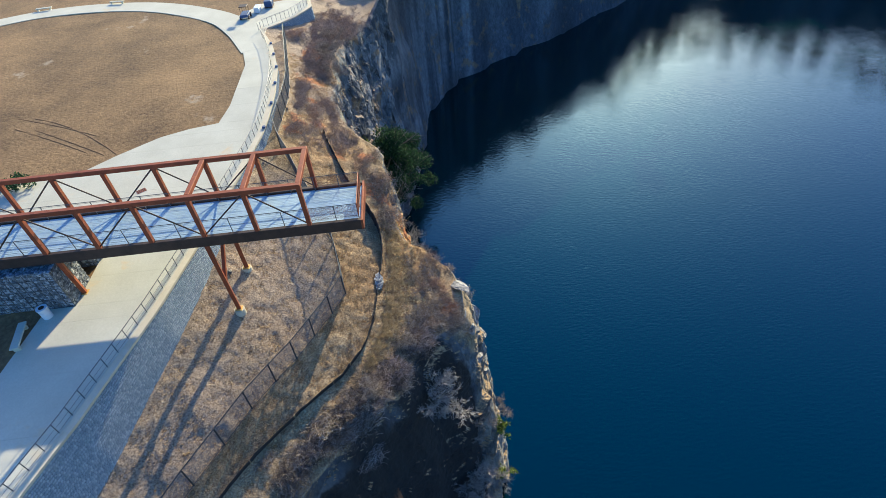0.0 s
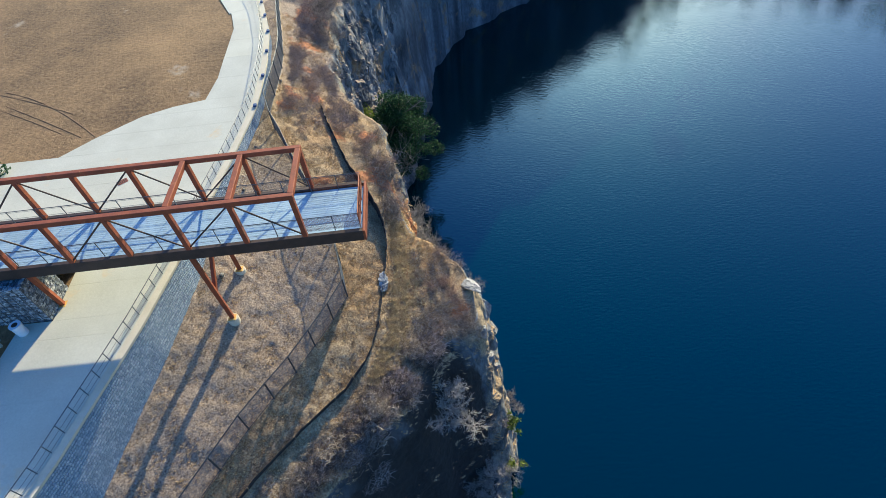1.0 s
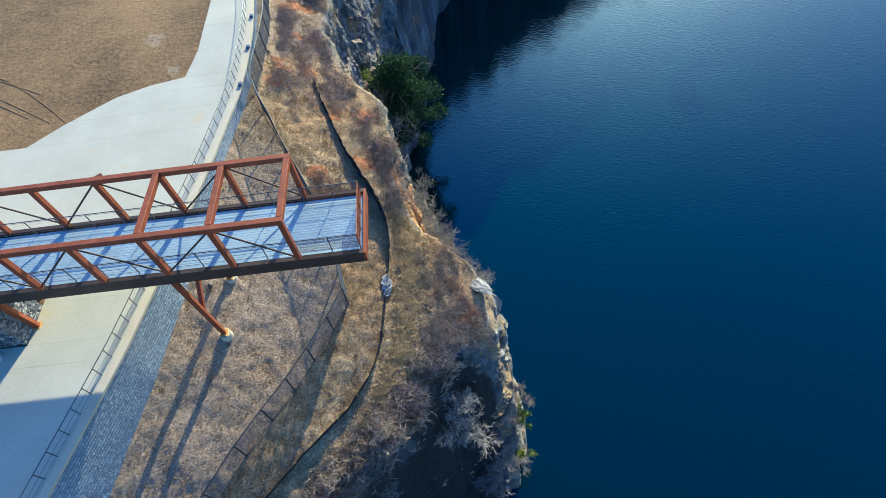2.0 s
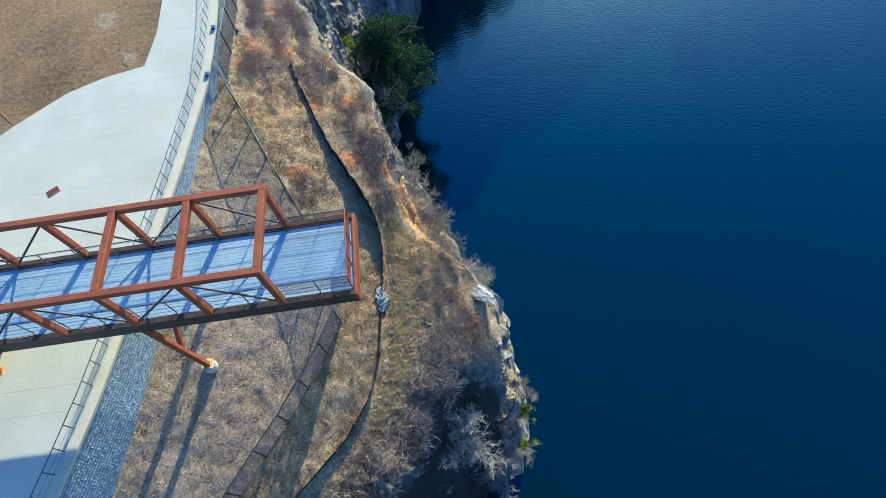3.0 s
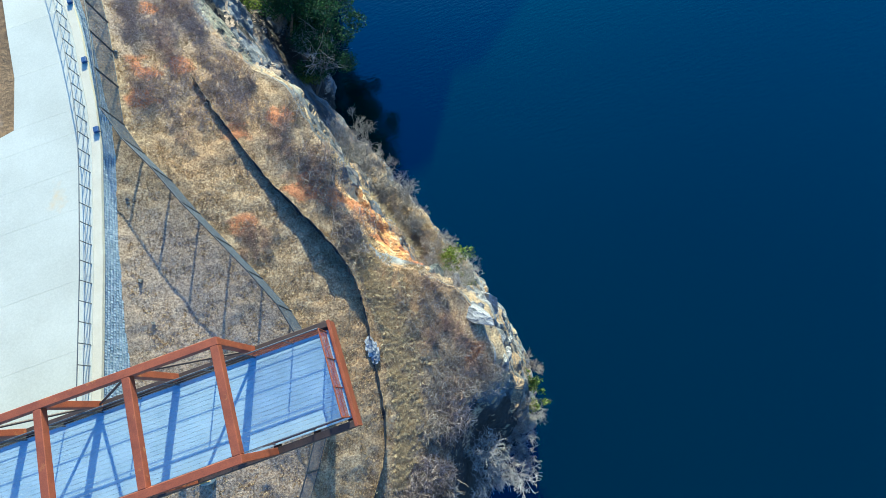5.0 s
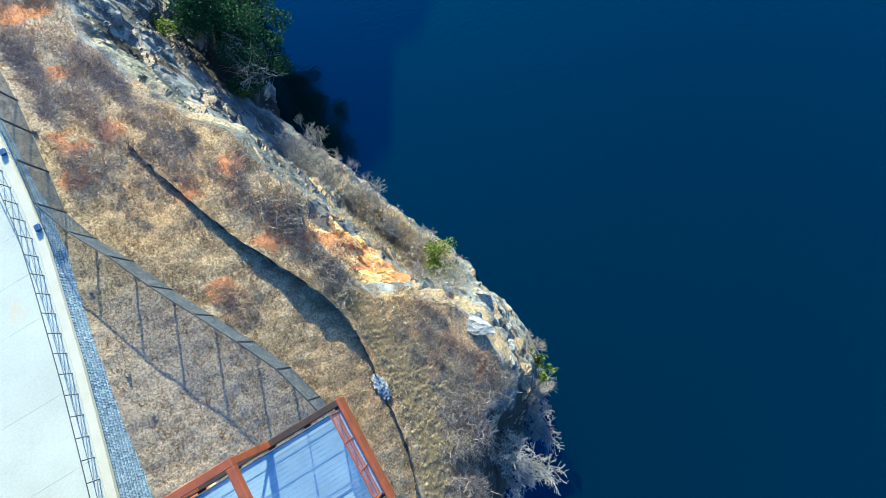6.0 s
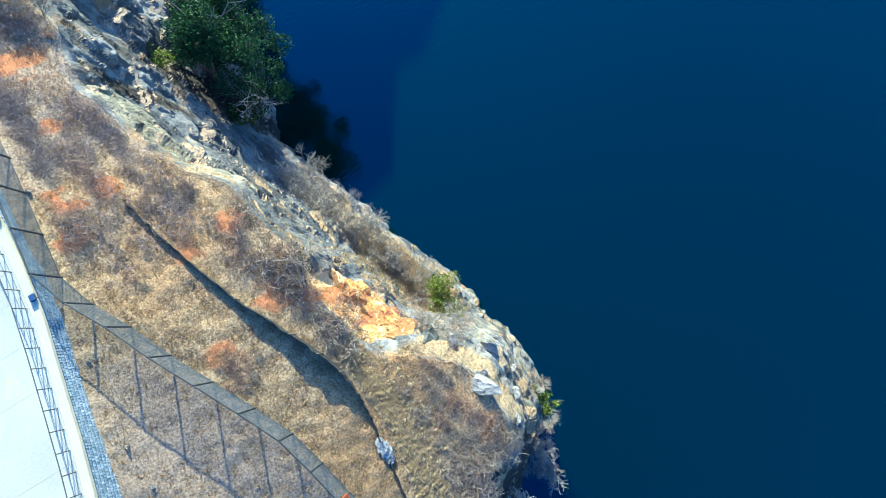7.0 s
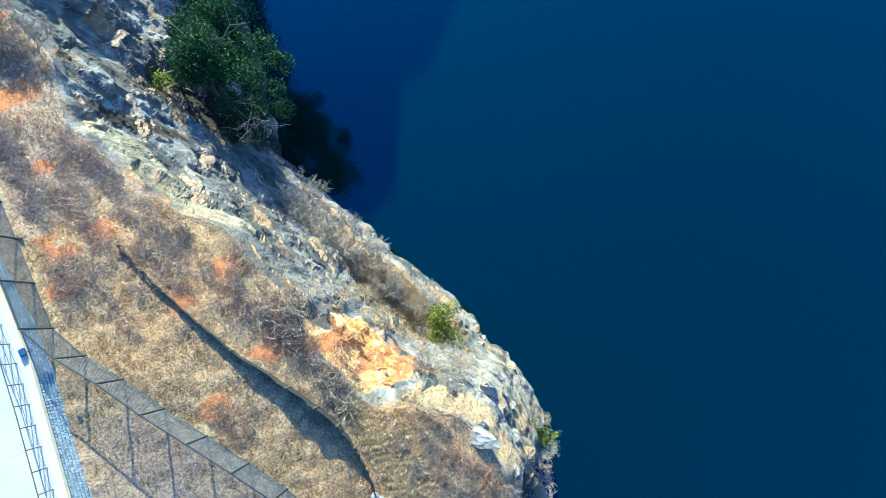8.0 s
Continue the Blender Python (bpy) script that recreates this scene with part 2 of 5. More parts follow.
def rock_material(name, stops, spot, spot_at):
    """Fractured rock: chunky cells, grain and stains."""
    m, n, l, b = node_mat(name, 0.9)
    co = n.new("ShaderNodeTexCoord").outputs["Object"]
    g1, g2, g3 = tex_noise(n, l, 1.2, 5, 0.6, co), tex_noise(n, l, 7, 6, 0.75, co), tex_noise(n, l, 1.6, 4, 0.6, co)
    wob = n.new("ShaderNodeVectorMath")
    wob.operation = "MULTIPLY_ADD"
    l.new(g1.outputs["Color"], wob.inputs[0])
    wob.inputs[1].default_value = (0.9, 0.9, 0.9)
    l.new(co, wob.inputs[2])
    vor = n.new("ShaderNodeTexVoronoi")
    vor.inputs["Scale"].default_value = 2.4
    l.new(wob.outputs[0], vor.inputs["Vector"])
    bw = n.new("ShaderNodeRGBToBW")
    l.new(vor.outputs["Color"], bw.inputs[0])
    k = mix(n, l, 0.35, mix(n, l, 0.5, g1.outputs["Fac"], g2.outputs["Fac"]), bw.outputs[0])
    col = ramp(n, l, k, stops).outputs[0]
    f = ramp(n, l, g3.outputs["Fac"], [(spot_at, (0, 0, 0)), (spot_at + 0.1, (0.85, 0.85, 0.85))]).outputs[0]
    col = mix(n, l, f, col, spot)
    col = vary(n, l, col, 0.2)
    l.new(col, b.inputs["Base Color"])
    bump(n, l, b, mix(n, l, 0.45, vor.outputs["Distance"], g2.outputs["Fac"]), 1.0, 0.3)
    return m


ROCK = rock_material("pale_rock", [(0.3, (0.09, 0.09, 0.09)), (0.5, (0.27, 0.26, 0.245)), (0.7, (0.52, 0.50, 0.46))], (0.40, 0.29, 0.14), 0.58)
ROCK_ORANGE = rock_material("orange_rock", [(0.3, (0.16, 0.08, 0.03)), (0.5, (0.44, 0.26, 0.11)), (0.7, (0.66, 0.50, 0.30))], (0.52, 0.20, 0.05), 0.50)
TUFT = island("dead_grass", [(0.0, (0.20, 0.13, 0.07)), (0.3, (0.40, 0.28, 0.15)), (0.7, (0.56, 0.42, 0.25)), (1.0, (0.74, 0.60, 0.39))], thin=0.6)
STRAW = island("pale_straw", [(0.0, (0.38, 0.28, 0.15)), (1.0, (0.72, 0.59, 0.38))], thin=0.5)
TWIG = island("bare_twig", [(0.0, (0.13, 0.10, 0.075)), (0.6, (0.33, 0.265, 0.20)), (1.0, (0.58, 0.50, 0.40))])
TWIG_MAUVE = island("mauve_twig", [(0.0, (0.19, 0.14, 0.115)), (0.6, (0.36, 0.285, 0.24)), (1.0, (0.58, 0.49, 0.42))])
TWIG_RED = island("bramble", [(0.0, (0.20, 0.12, 0.08)), (0.6, (0.42, 0.27, 0.18)), (1.0, (0.64, 0.46, 0.32))])
PALE_BARK = island("pale_bark", [(0.0, (0.20, 0.175, 0.145)), (1.0, (0.48, 0.44, 0.38))])
LEAF = island("green_leaf", [(0.0, (0.014, 0.04, 0.02)), (0.75, (0.03, 0.08, 0.032)), (1.0, (0.08, 0.18, 0.045))], 0.7, thin=0.2)
# darker copy of the bare twig, with the south hollow's shade in its colour
TWIG_SHADED = island("shaded_twig", [(0.0, (0.05, 0.04, 0.033)), (0.7, (0.15, 0.12, 0.095)), (1.0, (0.40, 0.34, 0.27))])
LEAF_YELLOW = island("yellow_green_leaf", [(0.0, (0.10, 0.15, 0.02)), (1.0, (0.30, 0.34, 0.07))], 0.7, thin=0.4)
FAR_LEAF = island("far_leaf", [(0.0, (0.012, 0.03, 0.012)), (0.6, (0.03, 0.055, 0.02)), (1.0, (0.10, 0.085, 0.05))], 0.9)


# ---- mesh helpers ----
def thing(name, at=(0, 0, 0), label="", category="", group="", kind=""):
    ob = new(name)
    ob.location = at
    return tagged(ob, label, category, group, kind)


def mesh_of(bm, name, material, smooth=False):
    me = bpy.data.meshes.new(name)
    bm.to_mesh(me)
    bm.free()
    me.materials.append(material)
    if smooth:
        me.polygons.foreach_set("use_smooth", [True] * len(me.polygons))
    return me


def part(name, bm, material, parent, label="", smooth=False, kind=""):
    me = bm if isinstance(bm, bpy.types.Mesh) else mesh_of(bm, name, material, smooth)
    ob = new(name, me)
    ob.parent = parent
    return tagged(ob, label, kind=kind)


def raw_mesh(name, verts, faces, material, smooth=False):
    me = bpy.data.meshes.new(name)
    me.from_pydata([tuple(v) for v in verts], [], [tuple(f) for f in faces])
    me.materials.append(material)
    if smooth:
        me.polygons.foreach_set("use_smooth", [True] * len(me.polygons))
    me.update()
    return me


def box(bm, a, b, bevel=0.0):
    a, b = Vector(a), Vector(b)
    r = bmesh.ops.create_cube(bm, size=1, matrix=Matrix.Translation((a + b) / 2) @ Matrix.Diagonal((*(b - a), 1)))
    if bevel:
        es = list({e for v in r["verts"] for e in v.link_edges})
        bmesh.ops.bevel(bm, geom=es, offset=bevel, segments=1, affect="EDGES")
    return bm


def beam(bm, p, q, w, h, bevel=0.0):
    """A bar of w (sideways) by h from p to q."""
    p, q = Vector(p), Vector(q)
    d = q - p
    side = d.cross((0, 0, 1))
    side = Vector((1, 0, 0)) if side.length < 0.02 * d.length else side.normalized()
    up = side.cross(d).normalized()
    m = Matrix((side, d.normalized(), up)).transposed().to_4x4()
    m.translation = (p + q) / 2
    r = bmesh.ops.create_cube(bm, size=1, matrix=m @ Matrix.Diagonal((w, d.length, h, 1)))
    if bevel:
        es = list({e for v in r["verts"] for e in v.link_edges})
        bmesh.ops.bevel(bm, geom=es, offset=bevel, segments=1, affect="EDGES")
    return bm


def tube(bm, p, q, r, n=8, r2=None):
    p, q = Vector(p), Vector(q)
    m = (q - p).to_track_quat("Z", "Y").to_matrix().to_4x4()
    m.translation = (p + q) / 2
    bmesh.ops.create_cone(bm, cap_ends=True, segments=n, radius1=r, radius2=r if r2 is None else r2, depth=(q - p).length, matrix=m)
    return bm


def one(f, *a, **k):
    return f(bmesh.new(), *a, **k)


# ---- smooth noise on arrays ----
def hash3(i, j, k, seed):
    h = (i.astype(np.int64) * 374761393 + j.astype(np.int64) * 668265263 + k.astype(np.int64) * 2147483647 + seed * 144665) & 0x7FFFFFFF
    h = ((h ^ (h >> 13)) * 1274126177) & 0x7FFFFFFF
    return ((h ^ (h >> 16)) & 0xFFFF) / 65535.0


def vnoise(x, y, z, seed=0):
    i, j, k = np.floor(x), np.floor(y), np.floor(z)
    u, v, w = x - i, y - j, z - k
    u, v, w = u * u * (3 - 2 * u), v * v * (3 - 2 * v), w * w * (3 - 2 * w)
    out = 0.0
    for a in (0, 1):
        for b in (0, 1):
            for c in (0, 1):
                out = out + hash3(i + a, j + b, k + c, seed) * (u if a else 1 - u) * (v if b else 1 - v) * (w if c else 1 - w)
    return out * 2 - 1


def fbm(x, y, z, seed=0, octaves=4):
    return sum(vnoise(x * 2 ** o, y * 2 ** o, z * 2 ** o, seed + o) / 2 ** o for o in range(octaves))


def smooth(a, b, x):
    t = np.clip((x - a) / (b - a), 0, 1)
    return t * t * (3 - 2 * t)


# ---- plan of the place ----
WATER_Z = -41.0
# foot of the quarry walls at the waterline, going round the lake
SHORE = [(8.8, 25), (10.3, 21.3), (11.4, 18), (12.4, 14.8), (13.2, 12), (14.2, 8.4), (15.0, 5), (15.6, 1.4), (15.1, -1.8), (13.4, -4.8), (10.8, -5.9), (9.2, -6.8), (7.6, -8.5), (4.9, -11.2), (2.2, -13.2), (-3.4, -18.3), (-5, -27), (-6, -50), (15, -95),
         (90, -125), (170, -70), (205, 50), (195, 158), (180, 195), (140, 214), (97, 168), (54, 133), (33, 119), (20, 108), (11, 92), (7.6, 69), (6.7, 60), (5.2, 54.5), (3.9, 50), (2.9, 46), (2.4, 42), (3.2, 38.5), (4.7, 35), (6.0, 32), (7.3, 29)]
EDGE_Y = (-60, -15, -11, -5, -2.4, 2.7, 9, 13.5, 18, 21, 24, 30, 36.5, 45, 50, 52, 55.5, 60, 66, 75, 90)
EDGE_X = (-29, -15.8, -14.4, -12.75, -12.05, -11.0, -9.85, -9.05, -8.4, -7.95, -7.8, -7.9, -8.5, -10.4, -12.3, -12.3, -8.8, -6.4, -7.5, -11.3, -11.3)
# breaks of the quarry's near side, from south to north: where the turf ends, the lip of the rock face, its foot, the brow over the water
RIM = [(-6, -16, 0), (-0.6, -10.3, 0), (1.6, -8.3, 0), (4.0, -5.4, 0), (5.3, -3.6, 0), (6.6, -1.2, 0), (8.2, -0.6, 0), (9.9, 0.2, 0), (10.6, 2.2, 0), (10.3, 4.5, 0), (9.2, 6.8, 0), (7.4, 8.6, 0), (6.0, 9.6, 0), (4.9, 12.2, 0), (4.2, 15.2, 0), (4.4, 18.3, 0), (3.6, 21.5, 0), (2.6, 24.3, 0),
       (0.6, 26.9, 0), (-0.8, 30.5, 0), (-2.9, 35.2, 0), (-2.6, 38.5, 0), (-1.9, 41.5, 0), (-3.4, 46, 0), (-3, 52, 0), (-1, 60, 0), (1, 68, 0), (3, 76, 0)]
LIP = [(-5.6, -16.4, -14), (0, -10.9, -15.2), (2.4, -9, -15.5), (4.8, -6.2, -15.5), (6.2, -4.0, -15.5), (7.6, -2.2, -15.5), (9.6, -1.2, -16.5), (11.6, 0.2, -19), (12.1, 2.6, -20), (11.9, 4.6, -17.8), (11.5, 6.0, -18), (9.8, 8.8, -18), (8.6, 9.9, -18), (7.2, 11.6, -18.5), (6.0, 14.5, -18), (5.2, 17.3, -17),
       (5.0, 18.4, -14), (3.9, 22, -12.5), (3.0, 24.6, -12), (1.2, 27.3, -11.5), (0.2, 31, -13.3), (-1.6, 36.4, -13.2), (-1.5, 38.6, -12), (-0.9, 41.5, -12), (-2.0, 46, -15.5), (-0.5, 52, -14), (0.8, 62, -17), (2.6, 68, -9), (4.6, 76, -6)]
FOOT = [(-4.4, -17, -34), (1.4, -12, -34), (4, -10, -34), (6.6, -7.2, -32), (8, -5.2, -31), (9.6, -3.9, -31), (12.2, -2.6, -34), (13.9, -0.4, -36), (14.1, 1.5, -34), (13.6, 4.6, -33), (13.0, 7.0, -32.5), (11.9, 9.5, -32), (9.6, 11.3, -30.3), (8, 13.0, -29.8), (6.6, 16, -29.8), (5.6, 18.6, -30.2), (4.9, 20.6, -30.3),
        (4.6, 23, -30.5), (3.7, 26.5, -30.5), (2.6, 30, -30.5), (1.9, 34, -29.5), (1.3, 37, -28.5), (0.9, 40, -27), (0.6, 43, -28), (0.9, 46, -29), (1.9, 50, -31), (2.8, 54, -32), (4.2, 60, -34), (5.4, 68, -33), (7, 76, -33)]
BROW = [(-4.2, -17.3, -36), (1.6, -12.3, -36), (4.3, -10.3, -36), (6.9, -7.6, -35), (8.4, -5.8, -35), (10, -4.6, -35), (12.6, -3.4, -37), (14.3, -0.8, -38), (14.6, 1.6, -36.5), (14.1, 4.8, -36), (13.4, 7.4, -35), (12.5, 11, -34.5), (11.6, 13.4, -31.8), (10.4, 17, -32), (9.2, 20.5, -32.5), (7.9, 23.3, -33.3),
        (6.6, 27, -32.5), (5.4, 31, -32), (3.8, 35, -32), (2.4, 38.5, -32), (1.7, 42, -33), (2.1, 46, -34), (3.0, 50, -35), (4.2, 54.5, -36), (5.6, 60, -37), (6.6, 68, -37), (8.6, 76, -37)]
BREAKS = [RIM, LIP, FOOT, BROW, [(x, y, -43) for x, y in SHORE[15::-1] + SHORE[:29:-1]] + [(9, 76, -43)]]


FENCE = [(-9.4, 50), (-9.0, 47), (-8.2, 42), (-7.5, 37.5), (-7.1, 34.5), (-6.9, 31.6), (-6.9, 29), (-6.95, 26), (-7.1, 23.1), (-6.45, 20.9), (-5.35, 18.7), (-4.3, 16.1), (-3.05, 13.5), (-1.8, 10.9), (-0.78, 8.45), (-0.2, 6.0), (0.35, 3.0),
         (-0.7, 0.9), (-2.0, -1.3), (-3.3, -3.3), (-4.7, -5.2), (-6.2, -7.3), (-7.8, -9.8), (-9.4, -12.4), (-11, -15)]
# red clay showing through the turf: x, y, radius
CLAY = [(2.6, 16.4, 1.5), (-2.0, 14.8, 0.75), (2.1, 22.2, 1.0), (-5.7, 25.1, 1.0), (-5.6, 27.6, 0.9), (-3.5, 27.9, 0.8), (-4.9, 38.8, 1.7), (9.4, 2.5, 0.8), (-5.4, 46, 2.0), (-1.0, 21.5, 0.8), (-4.6, 33.0, 0.7),
        (4.0, 15.2, 1.2), (5.2, 15.0, 1.0), (6.2, 12.8, 0.8), (7.1, 11.2, 0.7), (3.4, -9.4, 0.45), (3.0, -10.6, 0.4)]


def path_edge(y):
    """x of the walkway's outer edge, where the retaining wall stands."""
    return np.interp(y, EDGE_Y, EDGE_X)


def batter(y):
    return np.interp(y, (-12, 2, 12), (0.15, 0.35, 0.25))


def path_z(y):
    return -4.4 + 0.03 * np.clip(y, -16, 32)


def shore_distance(x, y):
    """Metres from the shore line, positive on land."""
    best, inside = np.full(x.shape, 1e9), np.zeros(x.shape, bool)
    for (ax, ay), (bx, by) in zip(SHORE, SHORE[1:] + SHORE[:1]):
        ex, ey = bx - ax, by - ay
        t = np.clip(((x - ax) * ex + (y - ay) * ey) / (ex * ex + ey * ey), 0, 1)
        best = np.minimum(best, np.hypot(x - ax - t * ex, y - ay - t * ey))
        if ay != by:
            inside ^= ((ay > y) != (by > y)) & (x < ex * (y - ay) / ey + ax)
    return np.where(inside, -best, best)


def line_distance(line, x, y):
    """Metres from a polyline in plan, its height at the nearest point, and whether the point lies towards the lake."""
    best, level, beyond = np.full(x.shape, 1e9), np.zeros(x.shape), np.zeros(x.shape, bool)
    for (ax, ay, az), (bx, by, bz) in zip(line, line[1:]):
        ex, ey = bx - ax, by - ay
        t = np.clip(((x - ax) * ex + (y - ay) * ey) / (ex * ex + ey * ey), 0, 1)
        d = np.hypot(x - ax - t * ex, y - ay - t * ey)
        near = d < best
        best, level = np.where(near, d, best), np.where(near, az + t * (bz - az), level)
    loop = [p[:2] for p in line] + [(400, line[-1][1]), (400, line[0][1])]
    for (ax, ay), (bx, by) in zip(loop, loop[1:] + loop[:1]):
        if ay != by:
            beyond ^= ((ay > y) != (by > y)) & (x < (bx - ax) * (y - ay) / (by - ay) + ax)
    return best, level, beyond


def near_side(x, y, top):
    """Height of the quarry's near side, stepping down from break to break, and how far down it lies (0 turf to 4 water)."""
    wx = x + 0.45 * fbm(x / 3.1, y / 3.1, x * 0, 11, 3)
    wy = y + 0.45 * fbm(x / 3.1, y / 3.1, x * 0 + 7, 15, 3)
    z, stage = top, np.zeros(x.shape)
    found = [line_distance(line, wx, wy) for line in BREAKS]
    for k, ((d0, z0, in0), (d1, z1, in1)) in enumerate(zip(found, found[1:])):
        f = d0 / (d0 + d1 + 1e-6)
        z0 = top if k == 0 else z0
        ease = f ** 1.6 if k == 0 else f
        here = in0 & ~in1
        z = np.where(here, z0 * (1 - ease) + z1 * ease, z)
        stage = np.where(here, k + f, stage)
    d, _, out = found[-1]
    return np.where(out, -43 - 1.5 * d, z), np.where(out, 4, stage)


def hilltop(x, y):
    """Height of the land where no rock face cuts it, and how far it belongs to the far rims."""
    cx, cy = np.clip(x, -16, 11), np.clip(y, -25, 31)
    top = -10.98 - 0.2957 * cx + 0.2117 * cy + 0.0003 * cx * cx - 0.0014 * cx * cy - 0.0034 * cy * cy
    top = top - 1.3 * smooth(20, 34, y) * smooth(-7, -1, x)
    far = np.maximum(smooth(20, 45, x), smooth(65, 95, y) * smooth(-30, 0, x))
    top = top * (1 - far) + (-6 + 11 * smooth(60, 110, y) + 1.5 * fbm(x / 40, y / 40, x * 0, 5, 2)) * far
    top = top + (0.12 * fbm((0.8 * x + 0.6 * y) / 2.5, (0.8 * y - 0.6 * x) / 2.5, x * 0 + 0.4, 2, 2)) * (1 - far)
    ex = path_edge(y)
    return top + 0.4 * smooth(2.2, 0.2, x - ex) * smooth(5, 12, y) * smooth(50, 40, y), far


def land(x, y):
    """Height of the land, and how rocky it is."""
    x, y = np.asarray(x, float), np.asarray(y, float)
    ex = path_edge(y)
    top, far = hilltop(x, y)
    d = shore_distance(x, y) + 0.7 * fbm(x / 6, y / 6, x * 0, 11, 3)
    wall = np.interp(d, (-3, 0, 2, 5, 8, 11, 60), (-55, -43, -24, -7, 3, 7, 25))
    north = np.interp(d, (-3, 0, 3, 7, 11, 14, 60), (-55, -43, -22, -10, 1, 7, 25))
    wn_ = smooth(25, 45, x) * smooth(60, 90, y)
    prof = wall * (1 - wn_) + north * wn_
    k = 0.7
    hmix = np.clip(0.5 + 0.5 * (prof - top) / k, 0, 1)
    z = prof * (1 - hmix) + top * hmix - k * hmix * (1 - hmix)
    rocky = smooth(0.5, 2.6, top - z)
    # the breaks carry the near side
    w = smooth(74, 66, y) * smooth(-17.5, -14.5, y) * smooth(40, 30, x)
    nz, stage = near_side(x, y, top)
    z = z * (1 - w) + nz * w
    rocky = rocky * (1 - w) + w * np.maximum(smooth(0.25, 1.0, stage), smooth(1.0, 2.2, top - nz))
    # the level ground behind the retaining wall
    up = smooth(-0.15, -0.45, x - ex) * smooth(75, 66, y * 1.0)
    far_flat = smooth(66, 75, y) * smooth(-8, -16, x)
    plat = path_z(y) - 0.10 + 0.05 * fbm(x / 5, y / 5, x * 0, 8, 3)
    flat = np.clip(up + far_flat, 0, 1)
    z = z * (1 - flat) + plat * flat
    return z, rocky * (1 - up)


def land_z(x, y):
    return float(land(np.array([x]), np.array([y]))[0][0])


def steps(a, b, fine, reach, grow=1.16):
    mid = list(np.arange(a, b, fine))
    lo, hi, s = [], [], fine
    p = a
    while p > -reach:
        s *= grow
        p -= s
        lo.append(p)
    s, p = fine, mid[-1]
    while p < reach:
        s *= grow
        p += s
        hi.append(p)
    return np.array(lo[::-1] + mid + hi)


def facets(x, y, z, size, seed, soft=0.2):
    """Flat tilted pieces with sharp steps between them: an offset of about -1 to 1, and a random number for each piece."""
    # rotated so that the pieces lie along the rim
    u, v, w = (-0.42 * x + 0.91 * y) / size[0], (0.91 * x + 0.42 * y) / size[1], z / size[2]
    iu, iv, iw = np.floor(u), np.floor(v), np.floor(w)
    best, second = np.full(x.shape, 1e9), np.full(x.shape, 1e9)
    off, next_off, tone = np.zeros(x.shape), np.zeros(x.shape), np.zeros(x.shape)
    for a in (-1, 0, 1):
        for b in (-1, 0, 1):
            for c in (-1, 0, 1):
                p, q, r = iu + a, iv + b, iw + c
                du, dv, dw = u - p - hash3(p, q, r, seed), v - q - hash3(p, q, r, seed + 1), w - r - hash3(p, q, r, seed + 2)
                d = np.sqrt(du * du + dv * dv + dw * dw)
                h0, h1, h2 = hash3(p, q, r, seed + 3), hash3(p, q, r, seed + 4) - 0.5, hash3(p, q, r, seed + 5) - 0.5
                o = h0 * 2 - 1 + 1.5 * (du * h1 + dv * h2)
                near, mid = d < best, (d >= best) & (d < second)
                next_off = np.where(near, off, np.where(mid, o, next_off))
                second = np.where(near, best, np.where(mid, d, second))
                off, best = np.where(near, o, off), np.where(near, d, best)
                tone = np.where(near, hash3(p, q, r, seed + 6), tone)
    # a worn slope instead of a sheer step where two pieces meet
    k = 0.5 * smooth(soft, 0.0, second - best)
    off = off * (1 - k) + next_off * k
    return off, tone


